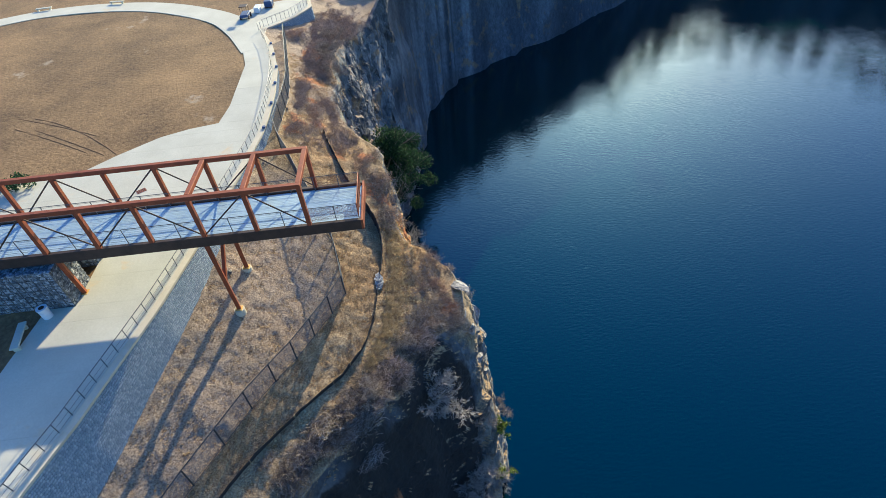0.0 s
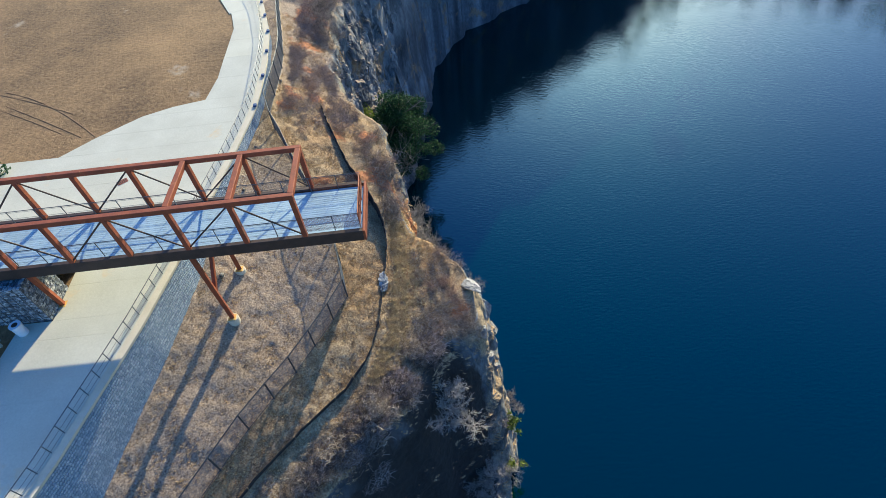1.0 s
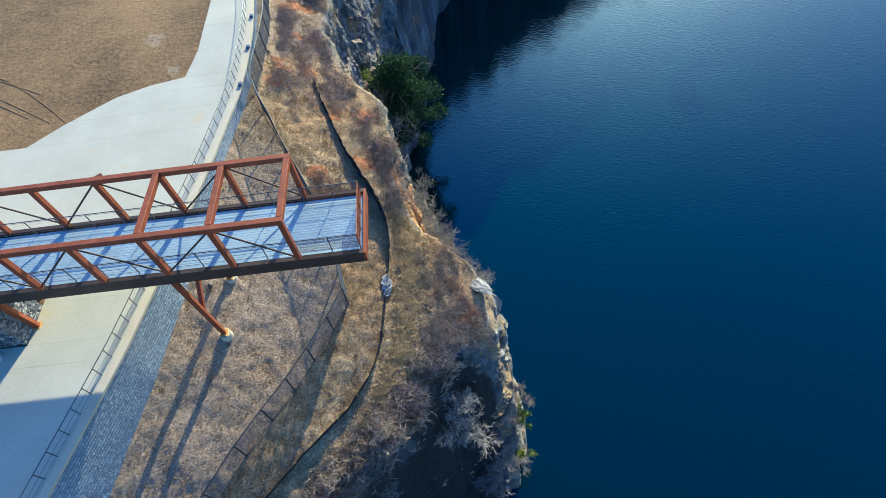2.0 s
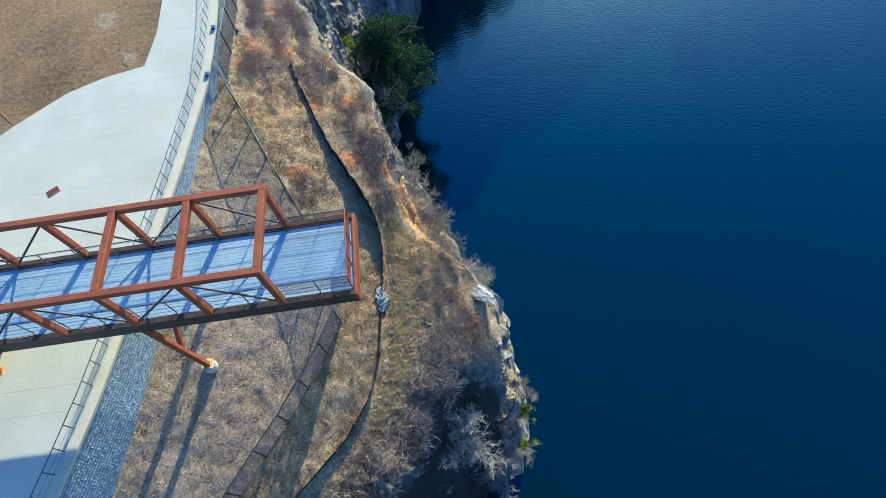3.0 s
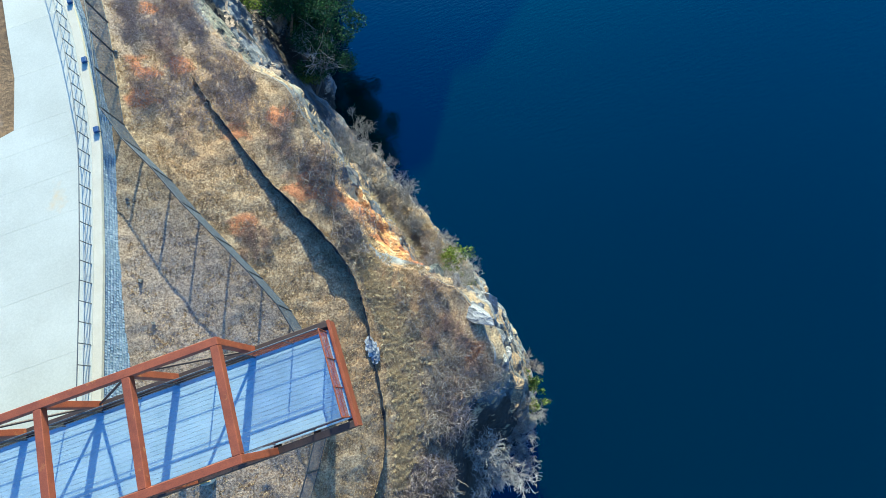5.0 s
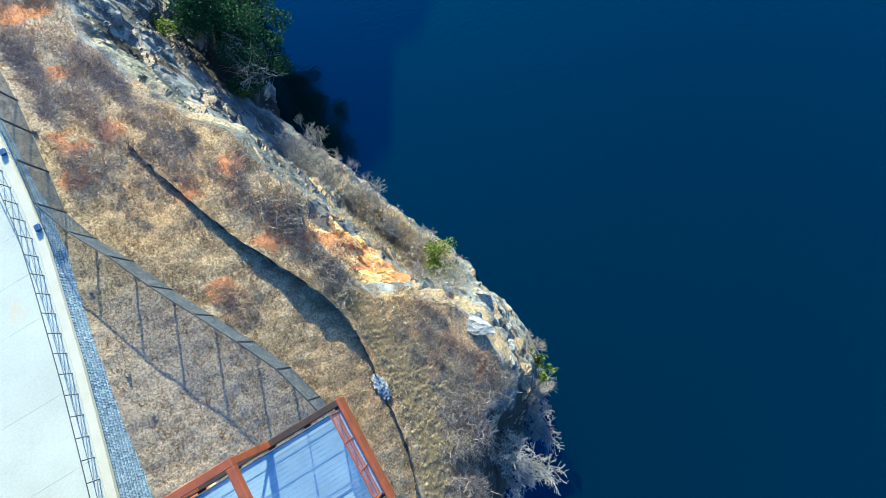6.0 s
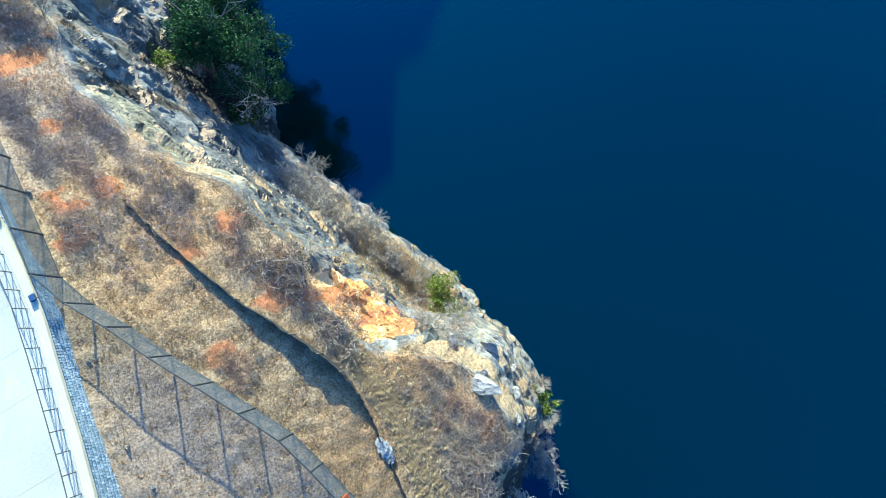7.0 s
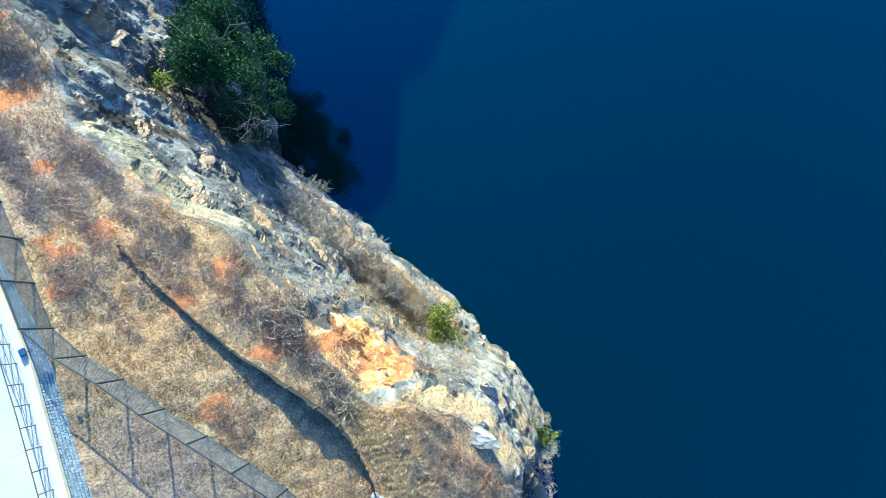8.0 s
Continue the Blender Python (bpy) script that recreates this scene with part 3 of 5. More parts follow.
def cover_of(me, x, y, stage, t1, t2):
    """What covers the land, and its painted shade, as two colour attributes of its mesh."""
    # red = clay, green = pinkish mulch uphill of the fence, blue = brush rooted on ledges, alpha = painted shade
    clay = np.zeros(x.shape)
    wx, wy = 0.55 * fbm(x / 0.9, y / 0.9, x * 0, 41, 3), 0.55 * fbm(x / 0.9, y / 0.9, x * 0, 47, 3)
    for px, py, r in CLAY:
        clay = np.maximum(clay, np.exp(-((x + wx * r - px) ** 2 + (y + wy * r - py) ** 2) / (2 * (0.75 * r) ** 2)))
    fx = np.interp(y, [p[1] for p in FENCE[::-1]], [p[0] for p in FENCE[::-1]])
    mulch = smooth(0.6, -0.6, x - fx) * smooth(24, 12, y) + smooth(24, 32, y)
    # shade of the hollow, gullies, far walls and south face, painted as dark rock
    painted_shade = np.zeros(x.shape)
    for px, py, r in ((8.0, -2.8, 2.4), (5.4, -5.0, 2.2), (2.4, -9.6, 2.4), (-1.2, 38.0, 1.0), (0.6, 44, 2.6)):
        painted_shade = np.maximum(painted_shade, np.exp(-((x - px) ** 2 + (y - py) ** 2) / (2 * (0.8 * r) ** 2)))
    painted_shade = np.maximum(painted_shade, 0.4 * smooth(64, 70, y) * smooth(-4, 2, x))
    painted_shade = np.maximum(painted_shade, 1.0 * smooth(0.7, 1.2, stage) * smooth(0.5, -1.5, y) * smooth(12.0, 10.5, x))
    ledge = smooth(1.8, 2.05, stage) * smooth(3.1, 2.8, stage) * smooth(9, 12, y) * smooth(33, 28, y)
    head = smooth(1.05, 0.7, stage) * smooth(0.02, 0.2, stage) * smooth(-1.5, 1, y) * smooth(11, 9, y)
    cover = np.stack([clay, np.clip(mulch, 0, 1), np.maximum(ledge, 0.85 * head), painted_shade], -1)
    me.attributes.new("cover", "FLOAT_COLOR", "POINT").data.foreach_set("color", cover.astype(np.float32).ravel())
    # red = orange outcrop, green and blue = shade of each slab and block, alpha = lichened cream along the broken rim
    orange = smooth(0.05, 0.25, stage) * smooth(1.3, 1.05, stage) * smooth(9.8, 11.2, y + wy) * smooth(18.2, 17.0, y + wy)
    cream = smooth(0.1, 0.4, stage) * smooth(1.15, 0.85, stage) * smooth(23, 25.5, y) * smooth(39, 35, y) + 0.52 * smooth(0.8, 1.1, stage) * smooth(16, 12, y) * smooth(10.4, 11.6, x)
    rock = np.stack([orange, t1, t2, np.clip(cream, 0, 1)], -1)
    me.attributes.new("rock", "FLOAT_COLOR", "POINT").data.foreach_set("color", rock.astype(np.float32).ravel())


def build_land():
    xs, ys = steps(-15, 17.5, 0.115, 1800), steps(-18, 64, 0.135, 1800)
    gx, gy = np.meshgrid(xs, ys)
    gz, rk = land(gx, gy)
    _, stage = near_side(gx, gy, gz)
    bare = smooth(64, 70, gy) + smooth(-14, -18, gy)
    t1 = 0.5 + 0.5 * fbm(gx / 4, gy / 4, gz / 5, 62, 2)
    shift = rk * np.clip(bare, 0, 1) * 0.5 * fbm(gx / 3, gy / 3, gz / 6, 64, 3)
    clods = fbm((0.31 * gx + 0.95 * gy) / 0.62, (0.31 * gy - 0.95 * gx) / 0.62, gx * 0 + 3.3, 37, 2) + fbm((0.81 * gx - 0.59 * gy) / 0.47, (0.81 * gy + 0.59 * gx) / 0.47, gx * 0 + 8.6, 31, 2)
    gz = gz + (1 - rk) * np.where(gx > path_edge(gy), 1, 0) * 0.045 * clods
    v = np.stack([gx + shift, gy, gz], -1).reshape(-1, 3)
    nx, ny = len(xs), len(ys)
    idx = np.arange(nx * ny).reshape(ny, nx)
    f = np.stack([idx[:-1, :-1], idx[:-1, 1:], idx[1:, 1:], idx[1:, :-1]], -1).reshape(-1, 4)
    # the rock face takes over below the rim
    open_ = (stage > 0.06) & (stage < 3.98) & (gy > -14) & (gy < 64.5) & (gx < 30)
    f = f[~open_.reshape(-1)[f].all(1)]
    me = raw_mesh("ground", v, f, LAND, True)
    cover_of(me, gx, gy, stage, t1, t1)
    me.materials.append(LAWN)
    c = v[f].mean(1)
    lawn = (c[:, 0] < path_edge(c[:, 1]) - 0.4) & (c[:, 1] < 110)
    me.polygons.foreach_set("material_index", lawn.astype(np.int32))
    me.update()
    return tagged(new("ground", me), "brown dead turf above rocky quarry cliffs", "ground", kind="structure")


def even(line, n):
    """A polyline at n even steps."""
    p = np.array(line, float)
    s = np.concatenate([[0], np.cumsum(np.hypot(*np.diff(p[:, :2], axis=0).T))])
    t = np.linspace(0, s[-1], n)
    return np.stack([np.interp(t, s, p[:, k]) for k in range(3)], 1)


def build_face():
    """The quarry's near side: a sheet hung from the rim over lip, foot and brow to below the water, broken into slabs and blocks."""
    n = 760
    lines = [even(BREAKS[0], n)]
    for line in BREAKS[1:]:
        fine, last = even(line, 3000), lines[-1]
        best = np.array([np.argmin(((fine[:, :2] - p[:2]) ** 2).sum(1)) for p in last], float)
        best[0], best[-1] = 0, 2999
        best = np.maximum.accumulate(best)
        pad = np.pad(best, 30, mode="edge")
        best = np.convolve(pad, np.ones(61) / 61, "valid")
        lines.append(np.stack([np.interp(best, np.arange(3000), fine[:, k]) for k in range(3)], 1))
    lines[0][:, 2] = hilltop(lines[0][:, 0], lines[0][:, 1])[0] - 0.02
    inland = lines[0] - lines[1]
    inland[:, 2] = 0
    inland /= np.linalg.norm(inland, axis=1)[:, None] + 1e-6
    first = lines[0] + inland * 0.9
    first[:, 2] = hilltop(first[:, 0], first[:, 1])[0] - 0.3
    rows, stages = [first], [0.0]
    for k, count in enumerate((38, 120, 26, 50)):
        for i in range(count):
            t = i / count
            z_t = t ** 1.6 if k == 0 else t
            p = lines[k] * (1 - t) + lines[k + 1] * t
            p[:, 2] = lines[k][:, 2] * (1 - z_t) + lines[k + 1][:, 2] * z_t
            rows.append(p)
            stages.append(k + t)
    rows.append(lines[4])
    stages.append(4.0)
    p = np.array(rows)
    x, y, z = p[..., 0].copy(), p[..., 1].copy(), p[..., 2].copy()
    stage = np.repeat(np.array(stages)[:, None], n, 1)
    x, y = x - 0.45 * fbm(x / 3.1, y / 3.1, x * 0, 11, 3), y - 0.45 * fbm(x / 3.1, y / 3.1, x * 0 + 7, 15, 3)
    p = np.stack([x, y, z], -1)
    nrm = np.cross(np.gradient(p, axis=1), np.gradient(p, axis=0))
    nrm /= np.linalg.norm(nrm, axis=2)[..., None] + 1e-9
    if nrm[..., 2].mean() < 0:
        nrm = -nrm
    f1, t1 = facets(x, y, z, (4.0, 2.4, 3.0), 61)
    f2, t2 = facets(x, y, z, (1.4, 0.8, 1.1), 71, 0.3)
    f3, _ = facets(x, y, z, (0.6, 0.45, 0.5), 91, 0.5)
    calm = 1 - 0.7 * smooth(1.85, 2.1, stage) * smooth(3.0, 2.8, stage)
    calm = calm * (1 - 0.5 * smooth(0.0, -2.0, y) * smooth(11.5, 10.5, x))
    push = smooth(0.05, 0.6, stage) * calm * (0.42 * f1 + 0.17 * f2 + 0.06 * f3 + 0.06 * fbm(x / 0.5, y / 0.5, z / 0.5, 81, 3))
    v = (p + nrm * push[..., None]).reshape(-1, 3)
    ny = len(rows)
    idx = np.arange(n * ny).reshape(ny, n)
    f = np.stack([idx[:-1, :-1], idx[:-1, 1:], idx[1:, 1:], idx[1:, :-1]], -1).reshape(-1, 4)
    me = raw_mesh("quarry_face", v, f, LAND)
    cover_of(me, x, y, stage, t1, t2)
    return tagged(new("quarry_face", me), "fractured grey and orange rock face of the quarry", "cliff", kind="structure"), v


build_land()
FACE_V = build_face()[1]
lake = raw_mesh("water", [(-40, -160, WATER_Z), (260, -160, WATER_Z), (260, 260, WATER_Z), (-40, 260, WATER_Z)], [(0, 1, 2, 3)], WATER)
tagged(new("water", lake), "deep blue quarry lake with fine ripples", "lake", kind="structure")

# ---- concrete walkway ----
PAVE_Y = [-16, -11.5, -7, -2.5, -1, 2, 5, 9, 13, 17.4, 20, 22.5, 24.2, 28, 32, 36, 40, 44, 47, 50]


def pave_left(y):
    if y < -1:
        return -20.6 + 0.12 * (y + 1)
    if y < 5:
        return -18.45
    if y < 17.4:
        return -40.0
    return float(np.interp(y, (17.4, 19.8, 22.5, 23.6, 24.2, 28, 33, 39, 43, 47, 50), (-25.2, -22.6, -19.0, -16.2, -13.2, -12.7, -12.8, -13.0, -14.0, -15.7, -17.3)))


def slab(bm, outline, zf, thick=0.14):
    top = [bm.verts.new((x, y, float(zf(y)))) for x, y in outline]
    low = [bm.verts.new((x, y, zf(y) - thick)) for x, y in outline]
    bm.faces.new(top)
    for i in range(len(top)):
        j = (i + 1) % len(top)
        bm.faces.new((low[i], low[j], top[j], top[i]))
    bmesh.ops.recalc_face_normals(bm, faces=bm.faces)
    return bm


pavement = thing("pavement", label="pale cream concrete walkway with rust stains", category="walkway", kind="structure")
for y0, y1 in zip(PAVE_Y, PAVE_Y[1:]):
    yy = np.linspace(y0 + 0.005, y1 - 0.005, 9)
    right = [(float(path_edge(y)) - 0.52, float(y)) for y in yy]
    left = [(pave_left(float(y)), float(y)) for y in yy]
    part("slab", one(slab, right + left[::-1], path_z), CONCRETE, pavement)
# the loop round the lawn
LOOP = [(-12.4, 44.2), (-16.3, 52.6), (-21.2, 59.6), (-31, 66.9), (-40.4, 70.5), (-51, 71.4), (-60, 68.8), (-75, 60), (-95, 45)]


def along(pts, t):
    """A point on a polyline at t of its corners, rounded."""
    i = min(int(t), len(pts) - 2)
    f = t - i
    p = [Vector(pts[max(0, min(len(pts) - 1, k))]) for k in (i - 1, i, i + 1, i + 2)]
    return 0.5 * ((2 * p[1]) + (p[2] - p[0]) * f + (2 * p[0] - 5 * p[1] + 4 * p[2] - p[3]) * f * f + (3 * p[1] - p[0] - 3 * p[2] + p[3]) * f ** 3)


for k in range(16):
    ts = [k * 0.5 + 0.5 * q / 5 for q in range(6)]
    lft, rgt = [], []
    for t in ts:
        a, b = along(LOOP, t), along(LOOP, min(t + 0.02, 7.999) if t < 7.9 else t - 0.02)
        d = (b - a).normalized() if t < 7.9 else (a - b).normalized()
        nrm = Vector((-d.y, d.x))
        lft.append(tuple(a + nrm * 2.15)), rgt.append(tuple(a - nrm * 2.15))
    part("slab", one(slab, rgt + lft[::-1], lambda y: path_z(y) + 0.006), CONCRETE, pavement)
bm = bmesh.new()
slab(bm, [(-12.9, 49.5), (-12.9, 52), (-9.3, 55.6), (-6.8, 60.5), (-7.9, 65.5), (-15, 64), (-18.5, 58), (-15, 51)], lambda y: path_z(y) - 0.03, 0.11)
part("slab", bm, CONCRETE, pavement)

# ---- steel overlook bridge ----
W, H, P = 4.6, 3.36, 3.7
END_X = 3.6
bridge = thing("overlook_bridge", (0, 0, 0), "rust-red weathering steel truss overlook with a galvanised plank deck", "bridge")
JOINTS = [-P * k for k in range(9)]
for y in (0.0, W):
    part("top_chord", one(beam, (JOINTS[-1], y, H), (0.17, y, H), 0.34, 0.34, 0.02), STEEL, bridge)
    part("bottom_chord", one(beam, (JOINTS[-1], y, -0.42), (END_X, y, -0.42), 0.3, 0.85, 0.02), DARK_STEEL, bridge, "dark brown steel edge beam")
    for x in JOINTS:
        part("vertical", one(beam, (x, y, 0.0), (x, y, H - 0.17), 0.3, 0.3, 0.015), STEEL, bridge)
    for k in range(8):
        a, b = (JOINTS[k], JOINTS[k + 1]) if k % 2 else (JOINTS[k + 1], JOINTS[k])
        part("diagonal", one(tube, (a, y, H - 0.1), (b, y, 0.05), 0.055, 8), DARK_STEEL, bridge)
for x in JOINTS[:3]:
    part("portal_beam", one(beam, (x, 0.17, H), (x, W - 0.17, H), 0.34, 0.34, 0.02), STEEL, bridge)
for x in [END_X - 0.15] + JOINTS + [x - P / 2 for x in JOINTS[:-1]] + [P / 2]:
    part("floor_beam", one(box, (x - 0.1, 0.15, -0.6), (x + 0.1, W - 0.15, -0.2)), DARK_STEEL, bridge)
n_pl = 21
for i in range(n_pl):
    y0 = 0.26 + (W - 0.52) * i / n_pl
    part("deck_plank", one(box, (JOINTS[-1], y0, -0.2), (END_X, y0 + (W - 0.52) / n_pl - 0.01, -0.14), 0.004), DECK, bridge)
part("end_beam", one(box, (END_X, -0.15, -0.85), (END_X + 0.16, W + 0.15, 0.0), 0.02), STEEL, bridge)


def rail_run(host, pts, height, spacing, mids, r_post=0.03, material=RAIL, rail_label=""):
    """Posts with a top rail and thinner lines below along a polyline of base points."""
    pts = [Vector(p) for p in pts]
    for a, b in zip(pts, pts[1:]):
        up = Vector((0, 0, height))
        part("top_rail", one(tube, a + up, b + up, r_post * 0.9, 6), material, host)
        for f in mids:
            part("mid_rail", one(tube, a + up * f, b + up * f, r_post * 0.35, 5), material, host)
    left = 0.0
    for a, b in zip(pts, pts[1:]):
        length = (b - a).length
        while left <= length:
            p = a.lerp(b, left / length)
            part("post", one(tube, p, p + Vector((0, 0, height)), r_post, 6), material, host)
            left += spacing
        left -= length


# deck railings, one along each side and one across the end
DZ = -0.14
for y, side in ((0.34, 1), (W - 0.34, -1)):
    rail_run(bridge, [(JOINTS[-1], y, DZ), (END_X - 0.12, y, DZ)], 1.25, 1.85, (0.18, 0.5, 0.92), 0.032)
rail_run(bridge, [(END_X - 0.12, 0.34, DZ), (END_X - 0.12, W - 0.34, DZ)], 1.25, 1.3, (0.18, 0.5, 0.92), 0.035, STEEL)


def wire_panel(bm, a, b, height, pitch, r):
    """Diamond wire between two base points."""
    a, b = Vector(a), Vector(b)
    length = (b - a).length
    d = (b - a) / length
    nrm = Vector((-d.y, d.x, 0)).normalized() * r
    up = Vector((0, 0, 1))
    for lean in (1, -1):
        s = -height if lean > 0 else 0.0
        stop = length if lean > 0 else length + height
        while s < stop:
            z0, z1 = 0.0, height
            x0, x1 = s, s + lean * height
            if lean > 0:
                if x0 < 0:
                    z0, x0 = -x0, 0.0
                if x1 > length:
                    z1, x1 = height - (x1 - length), length
            else:
                if x0 > length:
                    z0, x0 = x0 - length, length
                if x1 < 0:
                    z1, x1 = height + x1, 0.0
            if z1 > z0 + 0.02:
                p, q = a + d * x0 + up * z0, a + d * x1 + up * z1
                t = (d * -lean + up).normalized() * r
                c = [bm.verts.new(v) for v in (p + t, q + t, q + nrm - t, p + nrm - t, p - nrm - t, q - nrm - t)]
                bm.faces.new((c[0], c[1], c[2], c[3]))
                bm.faces.new((c[4], c[5], c[1], c[0]))
            s += pitch
    return bm


part("rail_mesh", one(wire_panel, (0.1, W - 0.34, DZ + 0.1), (END_X - 0.12, W - 0.34, DZ + 0.1), 1.1, 0.09, 0.005), STEEL, bridge)
part("rail_mesh", one(wire_panel, (END_X - 0.12, 0.34, DZ + 0.1), (END_X - 0.12, W - 0.34, DZ + 0.1), 1.1, 0.09, 0.005), STEEL, bridge)
part("rail_mesh", one(wire_panel, (0.1, 0.34, DZ + 0.1), (END_X - 0.12, 0.34, DZ + 0.1), 1.1, 0.09, 0.005), STEEL, bridge)

# columns under the bridge, each on its own concrete footing
YELLOW = mottled("rust_stained_concrete", (0.58, 0.30, 0.05), (0.74, 0.50, 0.18), 2, 14, 0.85)
for x, feet in ((-7.65, (-8.1, -7.5)), (-18.2, (-4.42, -4.28))):
    for y, foot in zip((0.25, W - 0.1), feet):
        column = part("column", one(beam, (x, y - 0.2 if y < 1 else y, -0.85), (x - 0.1, y + 0.15, foot), 0.3, 0.3, 0.015), STEEL, bridge)
        part("base_plate", one(box, (x - 0.38, y - 0.14, foot - 0.02), (x + 0.18, y + 0.42, foot + 0.04), 0.01), YELLOW, column, "rust-stained base plate")
        if x > -10:
            bm = one(tube, (x - 0.1, y + 0.14, foot - 1.6), (x - 0.1, y + 0.14, foot - 0.02), 0.42, 20)
            part("footing", bm, CURB, column, "round concrete footing")
part("brace", one(beam, (-7.72, 0.25, -4.9), (-7.65, W - 0.3, -0.9), 0.26, 0.26, 0.015), STEEL, bridge)


# ---- retaining wall of stone-filled wire courses ----
def rand_stone(verts, faces, c, s, rng, loose=0.28):
    k = len(verts)
    j = rng.uniform(-loose, loose, (8, 3))
    for i in range(8):
        q = np.array((i & 1, i >> 1 & 1, i >> 2), float) * 2 - 1
        verts.append(tuple(c + (q * 0.5 + j[i] * 0.6) * s))
    for f in ((0, 2, 3, 1), (4, 5, 7, 6), (0, 1, 5, 4), (2, 6, 7, 3), (0, 4, 6, 2), (1, 3, 7, 5)):
        faces.append(tuple(k + i for i in f))


def build_wall():
    rng = np.random.default_rng(4)
    wall = thing("retaining_wall", label="blue-grey stone-filled wire retaining wall in many thin courses", category="retaining wall", kind="structure")
    ys = np.arange(-17, 65, 0.75)
    course = 0.22
    rows = 26
    v, f = [], []
    for y in ys:
        top = path_z(y) - 0.05
        e, b = float(path_edge(y)), float(batter(y))
        for i in range(rows + 1):
            x = e - 0.06 + b * min(1, i * course / 3.0)
            v.append((x, y, top - i * course)), v.append((x - 0.05, y, top - i * course - 0.05))
    m = 2 * (rows + 1)
    for a in range(len(ys) - 1):
        for i in range(m - 1):
            f.append((a * m + i, a * m + i + 1, (a + 1) * m + i + 1, (a + 1) * m + i))
    part("core", raw_mesh("core", v, f, WALL_FILL), None, wall)
    v, f = [], []
    for i in range(rows):
        y = -17.0
        while y < 64:
            y += rng.uniform(0.12, 0.19)
            z = path_z(y) - 0.05 - (i + 0.5) * course
            x = float(path_edge(y)) - 0.06 + float(batter(y)) * min(1, (i + 0.5) * course / 3.0)
            if z < GROUND_AT(x + 0.2, y) - 0.15:
                continue
            rand_stone(v, f, np.array((x - 0.03, y, z)), np.array((0.13, 0.155, 0.15)) * rng.uniform(0.92, 1.06), rng, 0.1)
    part("stones", raw_mesh("stones", v, f, WALL_STONE), None, wall, kind="stuff")
    # pale cap along the top
    for a in range(0, len(ys) - 4, 4):
        yy = ys[a:a + 5]
        o = [(float(path_edge(y)) + 0.06, float(y)) for y in yy] + [(float(path_edge(y)) - 0.5, float(y)) for y in yy[::-1]]
        part("coping", one(slab, o, lambda y: path_z(y) + 0.012, 0.2), CURB, wall)
    return wall


GRID_X, GRID_Y = np.arange(-22, 24, 0.25), np.arange(-24, 66, 0.25)
GRID_Z, GRID_R = land(*np.meshgrid(GRID_X, GRID_Y))
on_face = np.full(GRID_Z.shape, -99.0)
cell = np.floor((FACE_V[:, :2] - (-22, -24)) / 0.25).astype(int)
cell = np.clip(cell, 0, (len(GRID_X) - 1, len(GRID_Y) - 1))
np.maximum.at(on_face, (cell[:, 1], cell[:, 0]), FACE_V[:, 2])
GRID_Z = np.where((on_face > -60) & (GRID_R > 0.15), on_face, GRID_Z)


def GROUND_AT(x, y):
    u = min(max((x + 22) / 0.25, 0), len(GRID_X) - 1.001)
    w = min(max((y + 24) / 0.25, 0), len(GRID_Y) - 1.001)
    i, j = int(u), int(w)
    u, w = u - i, w - j
    low, high = GRID_Z[j, i] * (1 - u) + GRID_Z[j, i + 1] * u, GRID_Z[j + 1, i] * (1 - u) + GRID_Z[j + 1, i + 1] * u
    return float(low * (1 - w) + high * w)


build_wall()

# walkway railing and the far lookout's railing
walk_rail = thing("walkway_railing", label="dark steel cable railing along the concrete walkway", category="railing")
rail_run(walk_rail, [(float(path_edge(y)) - 0.62, float(y), float(path_z(y))) for y in np.arange(-17, 50.5, 3.0)], 0.95, 1.17, (0.12, 0.5), 0.03)
look_rail = thing("lookout_railing", label="grey steel picket railing round the far lookout", category="railing")
rail_run(look_rail, [(-13.2, 51.0, -3.4), (-12.9, 52.3, -3.4), (-9.5, 55.7, -3.4), (-7.0, 60.4, -3.4), (-7.9, 65, -3.4)], 1.1, 0.8, (0.1, 0.9), 0.03, GALV)

# small lights on the wall
for y in (22.1, 27.4, 32.4, 37.2, 41.6, 45.6):
    x = float(path_edge(y)) - 0.06
    lamp = thing("wall_light", (x, y, float(path_z(y)) + 0.06), "small dark blue bracket light on the retaining wall's coping", "wall light", "lights on the wall")
    body = part("body", one(box, (-0.12, -0.2, -0.04), (0.2, 0.2, 0.14), 0.02), BLUE, lamp)
    part("bracket", one(box, (0.0, -0.05, -0.3), (0.12, 0.05, -0.03)), RAIL, body)


